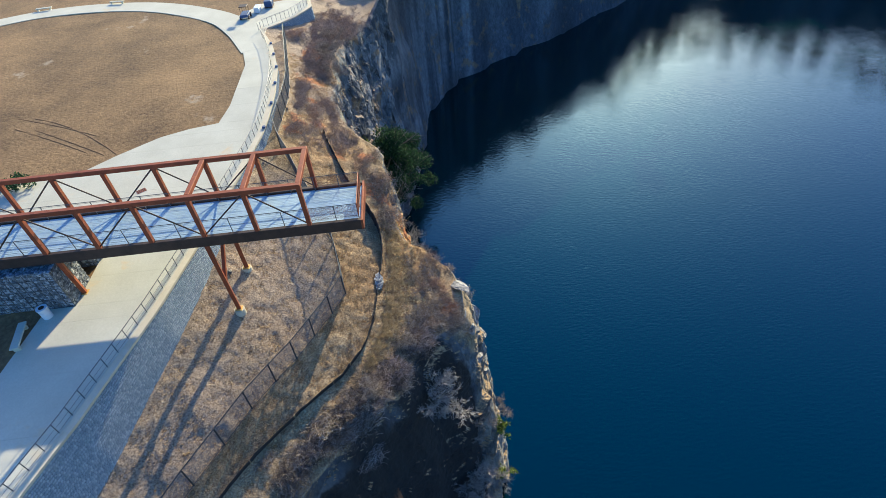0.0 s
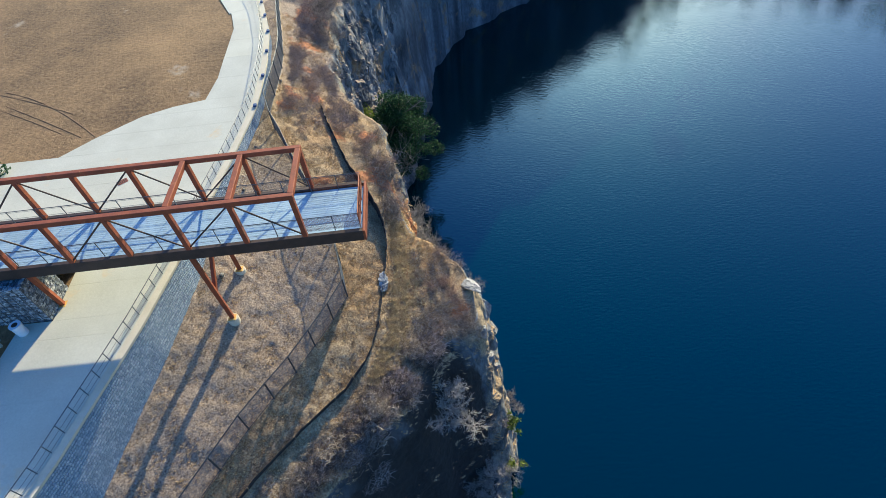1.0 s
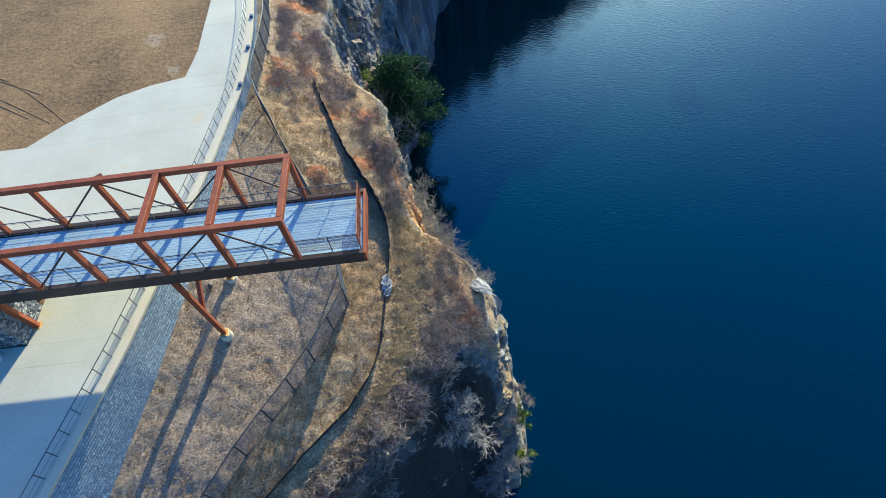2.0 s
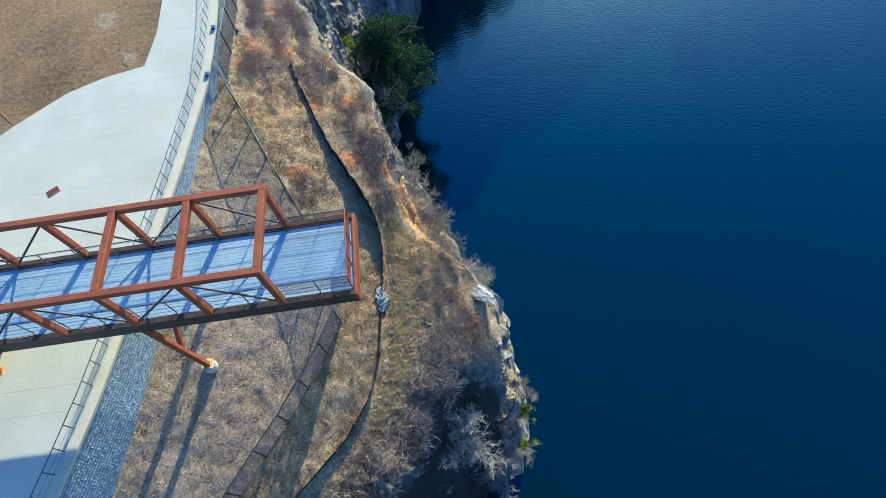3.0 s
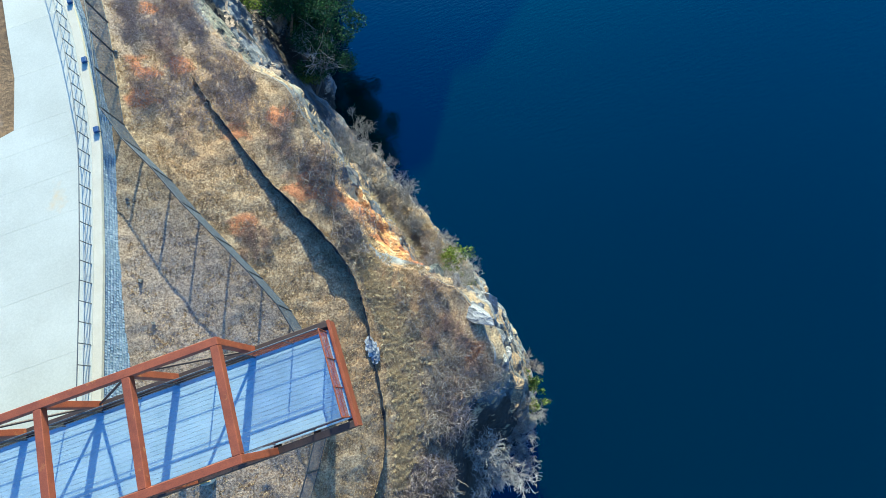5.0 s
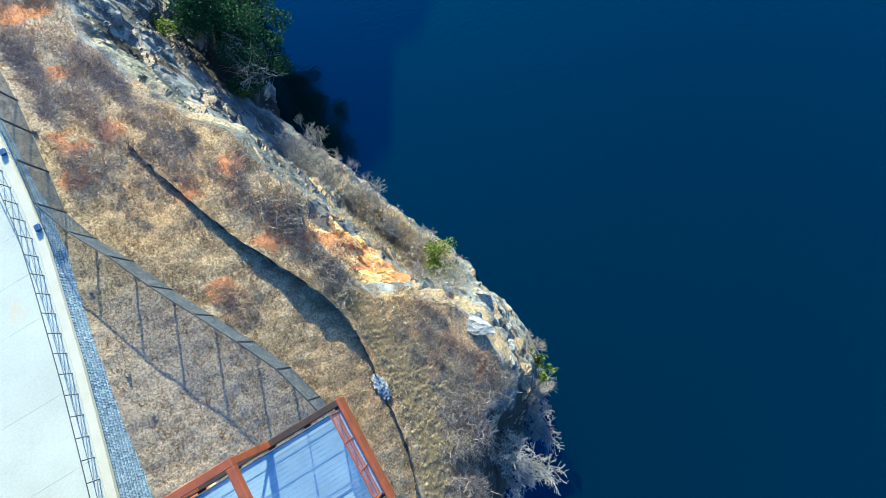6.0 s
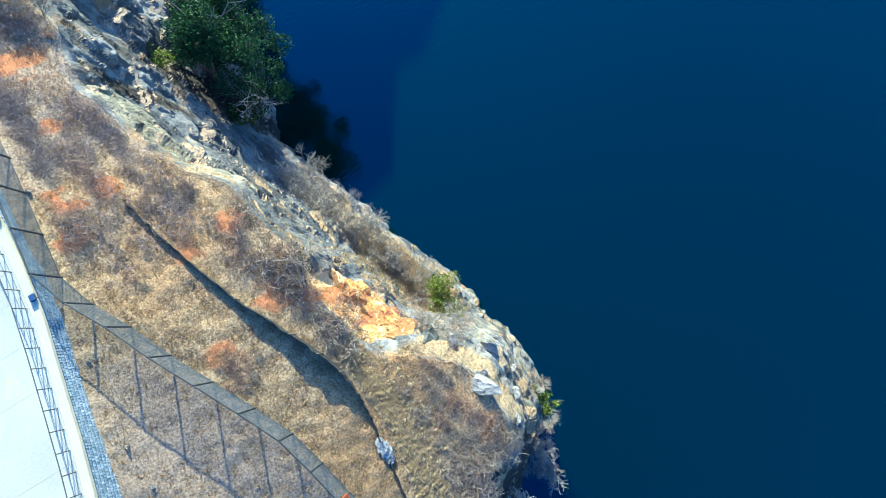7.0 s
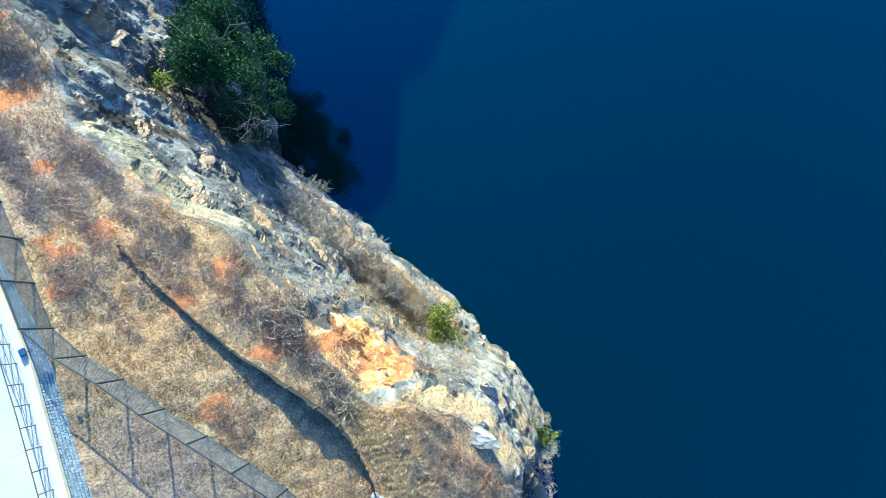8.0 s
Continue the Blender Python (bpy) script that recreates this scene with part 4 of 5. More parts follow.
# ---- gabion abutment ----
def gabion(label, x0, x1, y0, y1, z0, z1, seed):
    rng = np.random.default_rng(seed)
    g = thing("gabion_wall", ((x0 + x1) / 2, (y0 + y1) / 2, z0), label, "gabion", "gabion abutment")
    c = Vector(((x0 + x1) / 2, (y0 + y1) / 2, z0))
    inset = 0.1
    part("fill", one(box, Vector((x0 + inset, y0 + inset, z0)) - c, Vector((x1 - inset, y1 - inset, z1 - inset)) - c), SHADE_CORE, g)
    v, f = [], []

    def face(o, du, dv, lu, lv):
        u = 0.08
        while u < lu:
            w = 0.08
            while w < lv:
                p = o + du * (u + rng.uniform(-0.04, 0.04)) + dv * (w + rng.uniform(-0.04, 0.04))
                rand_stone(v, f, p - np.array(c), np.full(3, rng.uniform(0.12, 0.2)), rng)
                w += rng.uniform(0.11, 0.15)
            u += rng.uniform(0.11, 0.15)

    ex, ey, ez = np.eye(3)
    face(np.array((x0, y0 + inset, z0)), ex, ez, x1 - x0, z1 - z0)
    face(np.array((x1 - inset, y0, z0)), ey, ez, y1 - y0, z1 - z0)
    face(np.array((x0, y0, z1 - inset)), ex, ey, x1 - x0, y1 - y0)
    part("stones", raw_mesh("stones", v, f, GABION), None, g, kind="stuff")
    bm = bmesh.new()
    for k in range(int((x1 - x0) / 0.5) + 1):
        x = x1 - k * 0.5
        beam(bm, Vector((x, y0 - 0.01, z0)) - c, Vector((x, y0 - 0.01, z1)) - c, 0.03, 0.03)
        beam(bm, Vector((x, y0, z1 + 0.01)) - c, Vector((x, y1, z1 + 0.01)) - c, 0.02, 0.02)
    for k in range(int((z1 - z0) / 0.5) + 1):
        z = z0 + k * 0.5
        beam(bm, Vector((x0, y0 - 0.01, z)) - c, Vector((x1, y0 - 0.01, z)) - c, 0.03, 0.03)
        beam(bm, Vector((x1 + 0.01, y0, z)) - c, Vector((x1 + 0.01, y1, z)) - c, 0.02, 0.02)
    part("wire_basket", bm, RAIL, g)
    return g


gabion("grey stone gabion block with square wire mesh under the bridge", -29, -18.5, -0.9, 1.9, -4.6, -1.0, 1)
gabion("low grey stone gabion block beside the walkway", -29, -18.5, 3.4, 5.2, -4.5, -1.0, 2)

bin_ = thing("litter_bin", (-20.1, -1.75, -4.45), "white round litter bin with an open top", "litter bin")
bm = one(tube, (0, 0, 0), (0, 0, 0.92), 0.33, 20, 0.36)
part("barrel", bm, PLASTIC, bin_, smooth=False)
part("rim", one(tube, (0, 0, 0.9), (0, 0, 0.98), 0.39, 20), PLASTIC, bin_)
# barrel is capped; a dark disc stands for the shade inside its mouth
part("opening", one(tube, (0, 0, 0.975), (0, 0, 0.99), 0.2, 16), DARK_STEEL, bin_, "dark disc for the shaded opening")
bench = thing("concrete_bench", (-21.2, -3.6, -4.55), "plain pale concrete bench beside the walkway", "bench")
bench.rotation_euler = (0, 0, radians(14))
part("seat", one(box, (-0.28, -1.3, 0.35), (0.28, 1.3, 0.48), 0.02), CONCRETE, bench)
part("leg", one(box, (-0.22, -1.1, 0), (0.22, -0.9, 0.35)), CONCRETE, bench)
part("leg", one(box, (-0.22, 0.9, 0), (0.22, 1.1, 0.35)), CONCRETE, bench)
for x, y, turn in ((-54.6, 73.2, 96), (-41.6, 72.6, 78)):
    b2 = copy_thing(bench, pose(x, y, float(path_z(y)) - 0.05, 0, 0, turn))
    tagged(b2, "plain pale concrete bench at the edge of the lawn's loop path")
drain = thing("drain_cover", (-18.0, 13.0, float(path_z(13.0)) + 0.004), "small rusty square drain cover in the concrete", "drain cover")
drain.rotation_euler = (0, 0, radians(35))
part("frame", one(box, (-0.42, -0.3, 0), (0.42, 0.3, 0.012)), STEEL, drain)
for k in range(5):
    part("bar", one(box, (-0.34 + k * 0.15, -0.24, 0.012), (-0.27 + k * 0.15, 0.24, 0.02)), DARK_STEEL, drain)

cart = thing("utility_cart", (-16.3, 57.6, -3.42), "small dark blue utility cart parked on the walkway", "cart")
part("bed", one(box, (-0.6, -1.1, 0.35), (0.6, 1.1, 0.75), 0.03), BLUE, cart)
part("canopy", one(box, (-0.6, -0.5, 1.7), (0.6, 0.9, 1.78), 0.03), DARK_STEEL, cart)
for sx in (-0.5, 0.5):
    for sy in (-0.4, 0.8):
        part("canopy_post", one(tube, (sx, sy, 0.7), (sx, sy, 1.72), 0.025, 6), DARK_STEEL, cart)
for sx in (-0.62, 0.62):
    for sy in (-0.75, 0.75):
        w = part("wheel", one(tube, (sx - 0.1, sy, 0.28), (sx + 0.1, sy, 0.28), 0.28, 14), DARK_STEEL, cart)
        part("hub", one(tube, (sx - 0.11, sy, 0.28), (sx + 0.11, sy, 0.28), 0.11, 10), GALV, w)
crate = thing("storage_box", (-14.9, 60.2, -3.42), "white plastic storage box on the walkway", "box")
part("body", one(box, (-0.4, -0.9, 0), (0.4, 0.9, 0.7), 0.04), PLASTIC, crate)
part("lid", one(box, (-0.43, -0.93, 0.7), (0.43, 0.93, 0.78), 0.03), PLASTIC, crate)
crate2 = thing("generator", (-13.4, 62.2, -3.42), "dark generator on the lookout's concrete", "generator")
part("body", one(box, (-0.6, -0.9, 0.15), (0.6, 0.9, 1.0), 0.05), BLUE, crate2)
part("skid", one(box, (-0.65, -0.95, 0), (0.65, 0.95, 0.15), 0.02), DARK_STEEL, crate2)

# ---- chain-link fence ----
FENCE_H = 2.25
fence = thing("chain_link_fence", label="tall galvanised chain-link fence bending down the slope", category="fence")
fpts = []
for (ax, ay), (bx, by) in zip(FENCE, FENCE[1:]):
    n = max(1, round(math.hypot(bx - ax, by - ay) / 2.75))
    fpts += [(ax + (bx - ax) * k / n, ay + (by - ay) * k / n) for k in range(n)]
fpts.append(FENCE[-1])
fpts = [Vector((x, y, GROUND_AT(x, y) - 0.05)) for x, y in fpts]
for a, b in zip(fpts, fpts[1:]):
    part("post", one(tube, a, a + Vector((0, 0, FENCE_H + 0.05)), 0.06, 7), FENCE_STEEL, fence)
    part("top_rail", one(tube, a + Vector((0, 0, FENCE_H)), b + Vector((0, 0, FENCE_H)), 0.045, 6), FENCE_STEEL, fence)
    part("bottom_rail", one(tube, a + Vector((0, 0, 0.12)), b + Vector((0, 0, 0.12)), 0.025, 5), FENCE_STEEL, fence)
    part("chain_link", one(wire_panel, a + Vector((0, 0, 0.05)), b + Vector((0, 0, 0.05)), FENCE_H - 0.08, 0.1, 0.0052), WIRE, fence)

# ---- silt fence ----
SILT = [(-2.8, 26.4), (-2.2, 24.4), (-1.6, 22.4), (-0.6, 19.7), (0.25, 17.3), (2.05, 13.7), (2.9, 11.8), (3.4, 10.2), (3.55, 8.5), (3.5, 7), (3.25, 5.2)]
SILT2 = [(3.05, 3.9), (2.75, 1), (1.9, -1.7), (0.7, -3.8), (-0.6, -5.3), (-3.3, -7.9), (-6.1, -11), (-8, -13.6)]


def silt_fence(pts, heights, label):
    host = thing("silt_fence", label=label, category="silt fence")
    n = (len(pts) - 1) * 6
    v, f = [], []
    rng = np.random.default_rng(9)
    for k in range(n + 1):
        p = along(pts, min(k / 6, len(pts) - 1.001))
        z = GROUND_AT(p.x, p.y)
        s = rng.uniform(-0.05, 0.05)
        height = float(np.interp(k / 6, range(len(heights)), heights))
        hh = height * (0.85 + rng.uniform(-0.1, 0.1))
        v += [(p.x - 0.25, p.y - 0.12, z - 0.02), (p.x + s, p.y, z + 0.02), (p.x + s * 1.5 + 0.05, p.y, z + hh), (p.x + s * 1.5 + 0.09, p.y, z + hh), (p.x + s + 0.04, p.y, z)]
        if k % 6 == 0:
            part("stake", one(beam, (p.x + 0.12, p.y, z - 0.1), (p.x + 0.14, p.y, z + height + 0.12), 0.045, 0.045), WOOD, host)
    for k in range(n):
        for i in range(4):
            f.append((k * 5 + i, k * 5 + i + 1, k * 5 + i + 6, k * 5 + i + 5))
    part("fabric", raw_mesh("fabric", v, f, FABRIC), None, host)
    return host


silt_fence(SILT, (0.42, 0.42, 0.4, 0.42, 0.6, 1.1, 1.2, 1.0, 0.6, 0.4, 0.35), "sagging black fabric silt fence along the rim")
silt_fence(SILT2, (0.35, 0.4, 0.45, 0.5, 0.5, 0.5, 0.5, 0.5), "low torn black fabric silt fence near the cliff edge")

# ---- riprap pile between the fabric ends ----
rng = np.random.default_rng(12)
v, f = [], []
for k in range(170):
    a, r = rng.uniform(0, 6.3), rng.uniform(0, 1) ** 0.7
    x, y = 3.2 + 0.3 * r * math.cos(a), 4.55 + 0.85 * r * math.sin(a)
    rand_stone(v, f, np.array((x, y, GROUND_AT(x, y) + 0.06 + 0.2 * (1 - r) * rng.uniform(0, 1))), np.full(3, rng.uniform(0.1, 0.24)), rng)
tagged(new("riprap_pile", raw_mesh("riprap_pile", v, f, RIPRAP)), "small heap of pale broken riprap stones", "stones", kind="stuff")


# ---- boulders and ledges ----
def rock_mesh(seed, flat=0.7, detail=4):
    bm = bmesh.new()
    bmesh.ops.create_icosphere(bm, subdivisions=detail, radius=1)
    rs = random.Random(seed)
    planes = [(Vector((rs.gauss(0, 1), rs.gauss(0, 1), rs.gauss(0, 0.8))).normalized(), rs.uniform(0.32, 0.72)) for _ in range(13)]
    for q in bm.verts:
        for nrm, d in planes:
            over = q.co.dot(nrm) - d
            if over > 0:
                q.co -= nrm * over
        q.co *= 1 + 0.05 * noise.noise(q.co * 2.3 + Vector((seed, 0, 0))) + 0.06 * noise.noise(q.co * 5 + Vector((0, seed, 0))) * abs(noise.noise(q.co * 2 + Vector((seed, 3, 0)))) + 0.02 * noise.noise(q.co * 13)
        q.co.z *= flat
    return bm


DARK_ROCK = rock_material("dark_rock", [(0.3, (0.03, 0.035, 0.035)), (0.5, (0.085, 0.092, 0.09)), (0.7, (0.21, 0.22, 0.21))], (0.14, 0.13, 0.09), 0.6)
ROCKS = [mesh_of(rock_mesh(k, 0.55 + 0.1 * (k % 4)), "boulder", ROCK) for k in range(7)]
ORANGE = [mesh_of(rock_mesh(20 + k, 0.6), "boulder", ROCK_ORANGE) for k in range(3)]
rr = random.Random(5)


def put_rock(x, y, z, s, meshes, label, turn=None, name="boulder"):
    ob = new(name, rr.choice(meshes))
    ob.location, ob.scale = (x, y, z), (s * rr.uniform(0.8, 1.3), s * rr.uniform(0.8, 1.3), s * rr.uniform(0.8, 1.2))
    ob.rotation_euler = (rr.uniform(-0.35, 0.35), rr.uniform(-0.35, 0.35), rr.uniform(0, 6.3) if turn is None else turn)
    return tagged(ob, label, "rock", "rim boulders")


for x, y, s in ((11.3, 6.6, 0.9), (11.6, 3.6, 1.0), (11.9, 2.2, 0.8), (10.9, 5.2, 0.7), (11.2, 1.2, 0.7), (9.9, 8.3, 0.8)):
    put_rock(x, y, GROUND_AT(x, y) + 0.1, s, ROCKS, "large pale grey fractured boulder on the rim")


# ---- single rocks that stand out ----
ob = put_rock(8.6, 9.5, GROUND_AT(8.6, 9.5) + 0.35, 1.0, [mesh_of(rock_mesh(33, 0.9), "boulder", DARK_ROCK)], "dark grey pyramid of rock beside the orange outcrop", 0.4)
ob.scale = (1.0, 1.3, 1.9)
ob = put_rock(10.4, 5.0, GROUND_AT(10.4, 5.0) + 0.05, 1.3, ROCKS, "broad pale slab of rock on the rim", 0.4, "rock_slab")
ob.scale, ob.rotation_euler = (1.0, 1.9, 0.28), (-0.2, 0.1, 0.5)
for k in range(10):
    y = 10.8 + 6.2 * (k + 0.5 * rr.random()) / 10
    x = float(np.interp(y, (10.8, 13, 15, 17.2), (6.5, 5.8, 5.3, 4.9))) + rr.gauss(0, 0.3)
    s = rr.uniform(0.5, 0.95)
    ob = put_rock(x, y, GROUND_AT(x, y) - 0.1 * s, s, ORANGE, "cream and orange block of the broken outcrop", 0.4 + rr.gauss(0, 0.4))
    ob.scale = (s * 0.8, s * 1.3, s * 0.6)
for k in range(7):
    y = rr.uniform(-1.5, 10)
    x0 = float(np.interp(y, (-3, -1, 2.6, 4.6, 7, 11, 14), (12.6, 13.2, 13.2, 12.8, 12.4, 12.4, 11.6)))
    x, s = x0 + rr.gauss(0, 0.5), rr.uniform(0.5, 1.2)
    ob = put_rock(x, y, GROUND_AT(x, y) - 0.2 * s, s, ROCKS, "pale grey angular block on the cliff face", 0.35 + rr.gauss(0, 0.3))
    ob.scale = (s * 0.8, s * 1.3, s * 1.0)
for x, y in ((-7.8, 17.8), (-8.2, 9.9), (-9.0, 4.0), (-9.3, 1.0), (-8.2, 12.5), (-12.6, -10.5), (-12.2, -9.8), (-6.7, 29)):
    put_rock(x, y, GROUND_AT(x, y) + 0.06, rr.uniform(0.16, 0.26), ROCKS, "small loose stone on the dead turf", name="loose_stone")


# ---- dead grass ----
def grass(name, n, seed, place, size, material, blades, label, width=0.12):
    rng = np.random.default_rng(seed)
    v, f = [], []
    made = 0
    while made < n:
        x, y = place(rng)
        if x is None:
            continue
        made += 1
        z = GROUND_AT(x, y) - 0.02
        s = size * rng.uniform(0.6, 1.5)
        for _ in range(blades):
            a, lean = rng.uniform(0, 6.283), rng.uniform(0.6, 1.3)
            dx, dy = math.cos(a), math.sin(a)
            w = s * width * rng.uniform(0.7, 1.3)
            bx, by = x + dx * s * 0.15, y + dy * s * 0.15
            k = len(v)
            v += [(bx - dy * w, by + dx * w, z), (bx + dy * w, by - dx * w, z), (bx + dx * s * lean * 0.8 + dy * w * 0.3, by + dy * s * lean * 0.8, z + s * (1.15 - lean * 0.7))]
            f.append((k, k + 1, k + 2))
    return tagged(new(name, raw_mesh(name, v, f, material)), label, "grass", kind="stuff")


def on_slope(rng):
    y = rng.uniform(-16, 45)
    x = float(path_edge(y)) + float(batter(y)) + rng.uniform(0.1, 18)
    thin = x < float(np.interp(y, [p[1] for p in FENCE[::-1]], [p[0] for p in FENCE[::-1]])) and rng.random() < 0.6
    return (x, y) if land_rock(x, y) < 0.15 and not thin else (None, None)


def land_rock(x, y):
    return float(GRID_R[int(np.clip((y + 24) / 0.25, 0, len(GRID_Y) - 1)), int(np.clip((x + 22) / 0.25, 0, len(GRID_X) - 1))])


def on_tussocks(rng):
    y = rng.uniform(-4, 12)
    x = float(np.interp(y, (-4, 0, 6, 12), (1.6, 3.2, 4.0, 3.6))) + abs(rng.normal(0, float(np.interp(y, (-4, 0, 3, 7, 12), (0.5, 0.8, 1.3, 1.0, 0.8))))) + 0.1
    return (x, y)


def on_bench(rng):
    t = rng.uniform(0, 1)
    return 10.2 - 3.9 * t + rng.normal(0, 0.8), 12.5 + 8.0 * t + rng.normal(0, 0.9)


grass("dead_turf", 70000, 3, on_slope, 0.1, TUFT, 4, "matted brown dead grass on the slope", 0.2)
grass("straw_tussocks", 1200, 4, on_tussocks, 0.27, STRAW, 26, "pale straw tussocks near the cliff edge", 0.085)
grass("dry_tall_grass", 2600, 5, on_bench, 0.6, STRAW, 8, "tall dry yellow grass on the rock bench", 0.05)


# ---- bare shrubs and trees ----
def twigs(seed, height, spread, stems, levels, r0, up=0.9, material=TWIG, curl=0.35, forks=3):
    """Many bent, forking stems from one root, as thin three-sided tubes."""
    rs = random.Random(seed)
    v, f = [], []

    def ring(p, d, r):
        a = d.orthogonal().normalized()
        b = d.cross(a).normalized()
        k = len(v)
        for i in range(3):
            t = 2.0944 * i
            v.append(p + (a * math.cos(t) + b * math.sin(t)) * r)
        return k

    def grow(p, d, length, r, level):
        n = 3
        k0 = ring(p, d, r)
        for i in range(n):
            d = (d + Vector((rs.gauss(0, curl), rs.gauss(0, curl), rs.gauss(0.05, curl * 0.6)))).normalized()
            p = p + d * length / n
            r1 = r * (1 - 0.28 * (i + 1) / n * (1.6 if level == 0 else 1))
            k1 = ring(p, d, max(r1, 0.009))
            for q in range(3):
                f.append((k0 + q, k0 + (q + 1) % 3, k1 + (q + 1) % 3, k1 + q))
            k0 = k1
            if level > 0 and (i > 0 or level < levels):
                for _ in range(rs.randint(1, forks - 1)):
                    e = (d + Vector((rs.gauss(0, 0.65), rs.gauss(0, 0.65), rs.gauss(0.12, 0.45)))).normalized()
                    grow(p, e, length * rs.uniform(0.5, 0.75), max(r1 * 0.6, 0.009), level - 1)

    for s in range(stems):
        a = rs.uniform(0, 6.283)
        d = Vector((math.cos(a) * spread, math.sin(a) * spread, up)).normalized()
        grow(Vector((rs.gauss(0, 0.12), rs.gauss(0, 0.12), -0.1)) * (1 if stems > 1 else 0), d, height * rs.uniform(0.45, 0.65), r0, levels)
    return raw_mesh("stems", v, f, material)


def bramble(seed, radius, height, stems, material):
    """A low thicket of arching canes."""
    rs = random.Random(seed)
    v, f = [], []
    for _ in range(stems):
        a, q = rs.uniform(0, 6.283), radius * rs.random() ** 0.5
        p = Vector((q * math.cos(a), q * math.sin(a), -0.05))
        b = rs.uniform(0, 6.283)
        d = Vector((math.cos(b) * 0.6, math.sin(b) * 0.6, rs.uniform(0.6, 1.4))).normalized()
        length, r = height * rs.uniform(0.7, 1.5), rs.uniform(0.011, 0.024)
        k0 = None
        for i in range(5):
            s = d.cross(Vector((0.3, 0.2, 1))).normalized() * r
            t = d.cross(s).normalized() * r
            k1 = len(v)
            v += [p + s, p - s * 0.5 + t, p - s * 0.5 - t]
            if k0 is not None:
                for e in range(3):
                    f.append((k0 + e, k0 + (e + 1) % 3, k1 + (e + 1) % 3, k1 + e))
            k0 = k1
            p = p + d * length / 4
            d = (d + Vector((rs.gauss(0, 0.3), rs.gauss(0, 0.3), -0.38))).normalized()
            r *= 0.85
    return raw_mesh("canes", v, f, material)


def leaves(seed, blobs, n, size, material, name="crown"):
    """Loose leaves in several clumps, with gaps between."""
    rng = np.random.default_rng(seed)
    v, f = [], []
    for (cx, cy, cz, r) in blobs:
        for _ in range(int(n * r ** 1.6)):
            q = rng.normal(0, 1, 3)
            q = q / np.linalg.norm(q) * r * rng.uniform(0.35, 1.0) ** 0.5 * (1 + 0.25 * math.sin(5 * q[0] + seed))
            q[2] *= 0.75
            a, b = rng.normal(0, 1, 3), rng.normal(0, 1, 3)
            a /= np.linalg.norm(a)
            b = np.cross(a, b)
            b /= np.linalg.norm(b)
            s = size * rng.uniform(0.6, 1.3)
            c = np.array((cx, cy, cz)) + q
            k = len(v)
            v += [c - a * s, c + b * s * 0.45, c + a * s, c - b * s * 0.45]
            f.append((k, k + 1, k + 2, k + 3))
    return raw_mesh(name, v, f, material)


def shrub(meshes, x, y, z, s, label, name="bare_shrub", group="shrubs on the rim", tip=0.15):
    host = thing(name, (x, y, z), label, "shrub", group)
    host.rotation_euler = (rr.uniform(-tip, tip), rr.uniform(-tip, tip), rr.uniform(0, 6.3))
    host.scale = (s, s, s * rr.uniform(0.85, 1.15))
    part("branchwork", rr.choice(meshes), None, host, kind="stuff")
    return host


BRAMBLES = [bramble(k, 1.25, 0.9, 120, TWIG_RED if k % 3 == 0 else TWIG) for k in range(6)]
SHADED_BRAMBLES = [bramble(40 + k, 1.2, 0.65, 170, TWIG_SHADED) for k in range(3)]
PALE_BRAMBLES = [bramble(45 + k, 1.2, 0.65, 230, TWIG_MAUVE if k == 1 else TWIG) for k in range(3)]
GREY_BRUSH = [bramble(30 + k, 1.9, 0.55, 150, TWIG_MAUVE if k else TWIG_RED) for k in range(4)]
PALE_SHRUBS = [twigs(50 + k, 2.6, 0.75, 8, 4, 0.03, 0.9, PALE_BARK) for k in range(3)]
BROWN_SHRUBS = [twigs(60 + k, 2.2, 0.8, 7, 4, 0.024, 0.9, TWIG) for k in range(3)]
# brown thicket along the rim, by stretches of the plan: centre, spread, count, size
for cx, cy, sx, sy, count, size in ((3.5, 17.6, 0.5, 1.2, 9, 0.8), (4.6, 12.8, 0.4, 0.7, 8, 0.8), (2.0, 20.8, 0.7, 1.6, 9, 0.7), (9.2, 2.6, 0.9, 1.0, 12, 0.55), (8.4, 0.4, 1.0, 0.4, 12, 0.65),
                                    (5.9, -1.0, 0.8, 0.7, 16, 0.8), (3.6, -4.0, 0.6, 0.7, 15, 0.95), (2.0, -6.2, 0.7, 0.6, 14, 0.95), (0.6, -8.2, 0.8, 0.7, 15, 0.9), (-1.4, -9.6, 1.0, 0.8, 12, 0.8), (-3.6, -12.0, 1.2, 1.0, 12, 0.8), (-0.4, 24.8, 0.8, 1.2, 8, 0.6),
                                    (-1.5, 13.8, 0.6, 0.9, 10, 0.4), (7.4, 5.0, 1.1, 1.7, 24, 0.45), (7.6, 15.6, 0.8, 1.6, 12, 0.8), (9.6, 7.4, 0.7, 0.9, 9, 0.5)):
    for k in range(count):
        x, y = rr.gauss(cx, sx), rr.gauss(cy, sy)
        shrub(BRAMBLES if cy > 0 else SHADED_BRAMBLES if k % 3 == 0 else PALE_BRAMBLES, x, y, GROUND_AT(x, y), size * rr.uniform(0.7, 1.3), "tangled brown bramble thicket near the cliff edge", "bramble", "brambles on the rim")
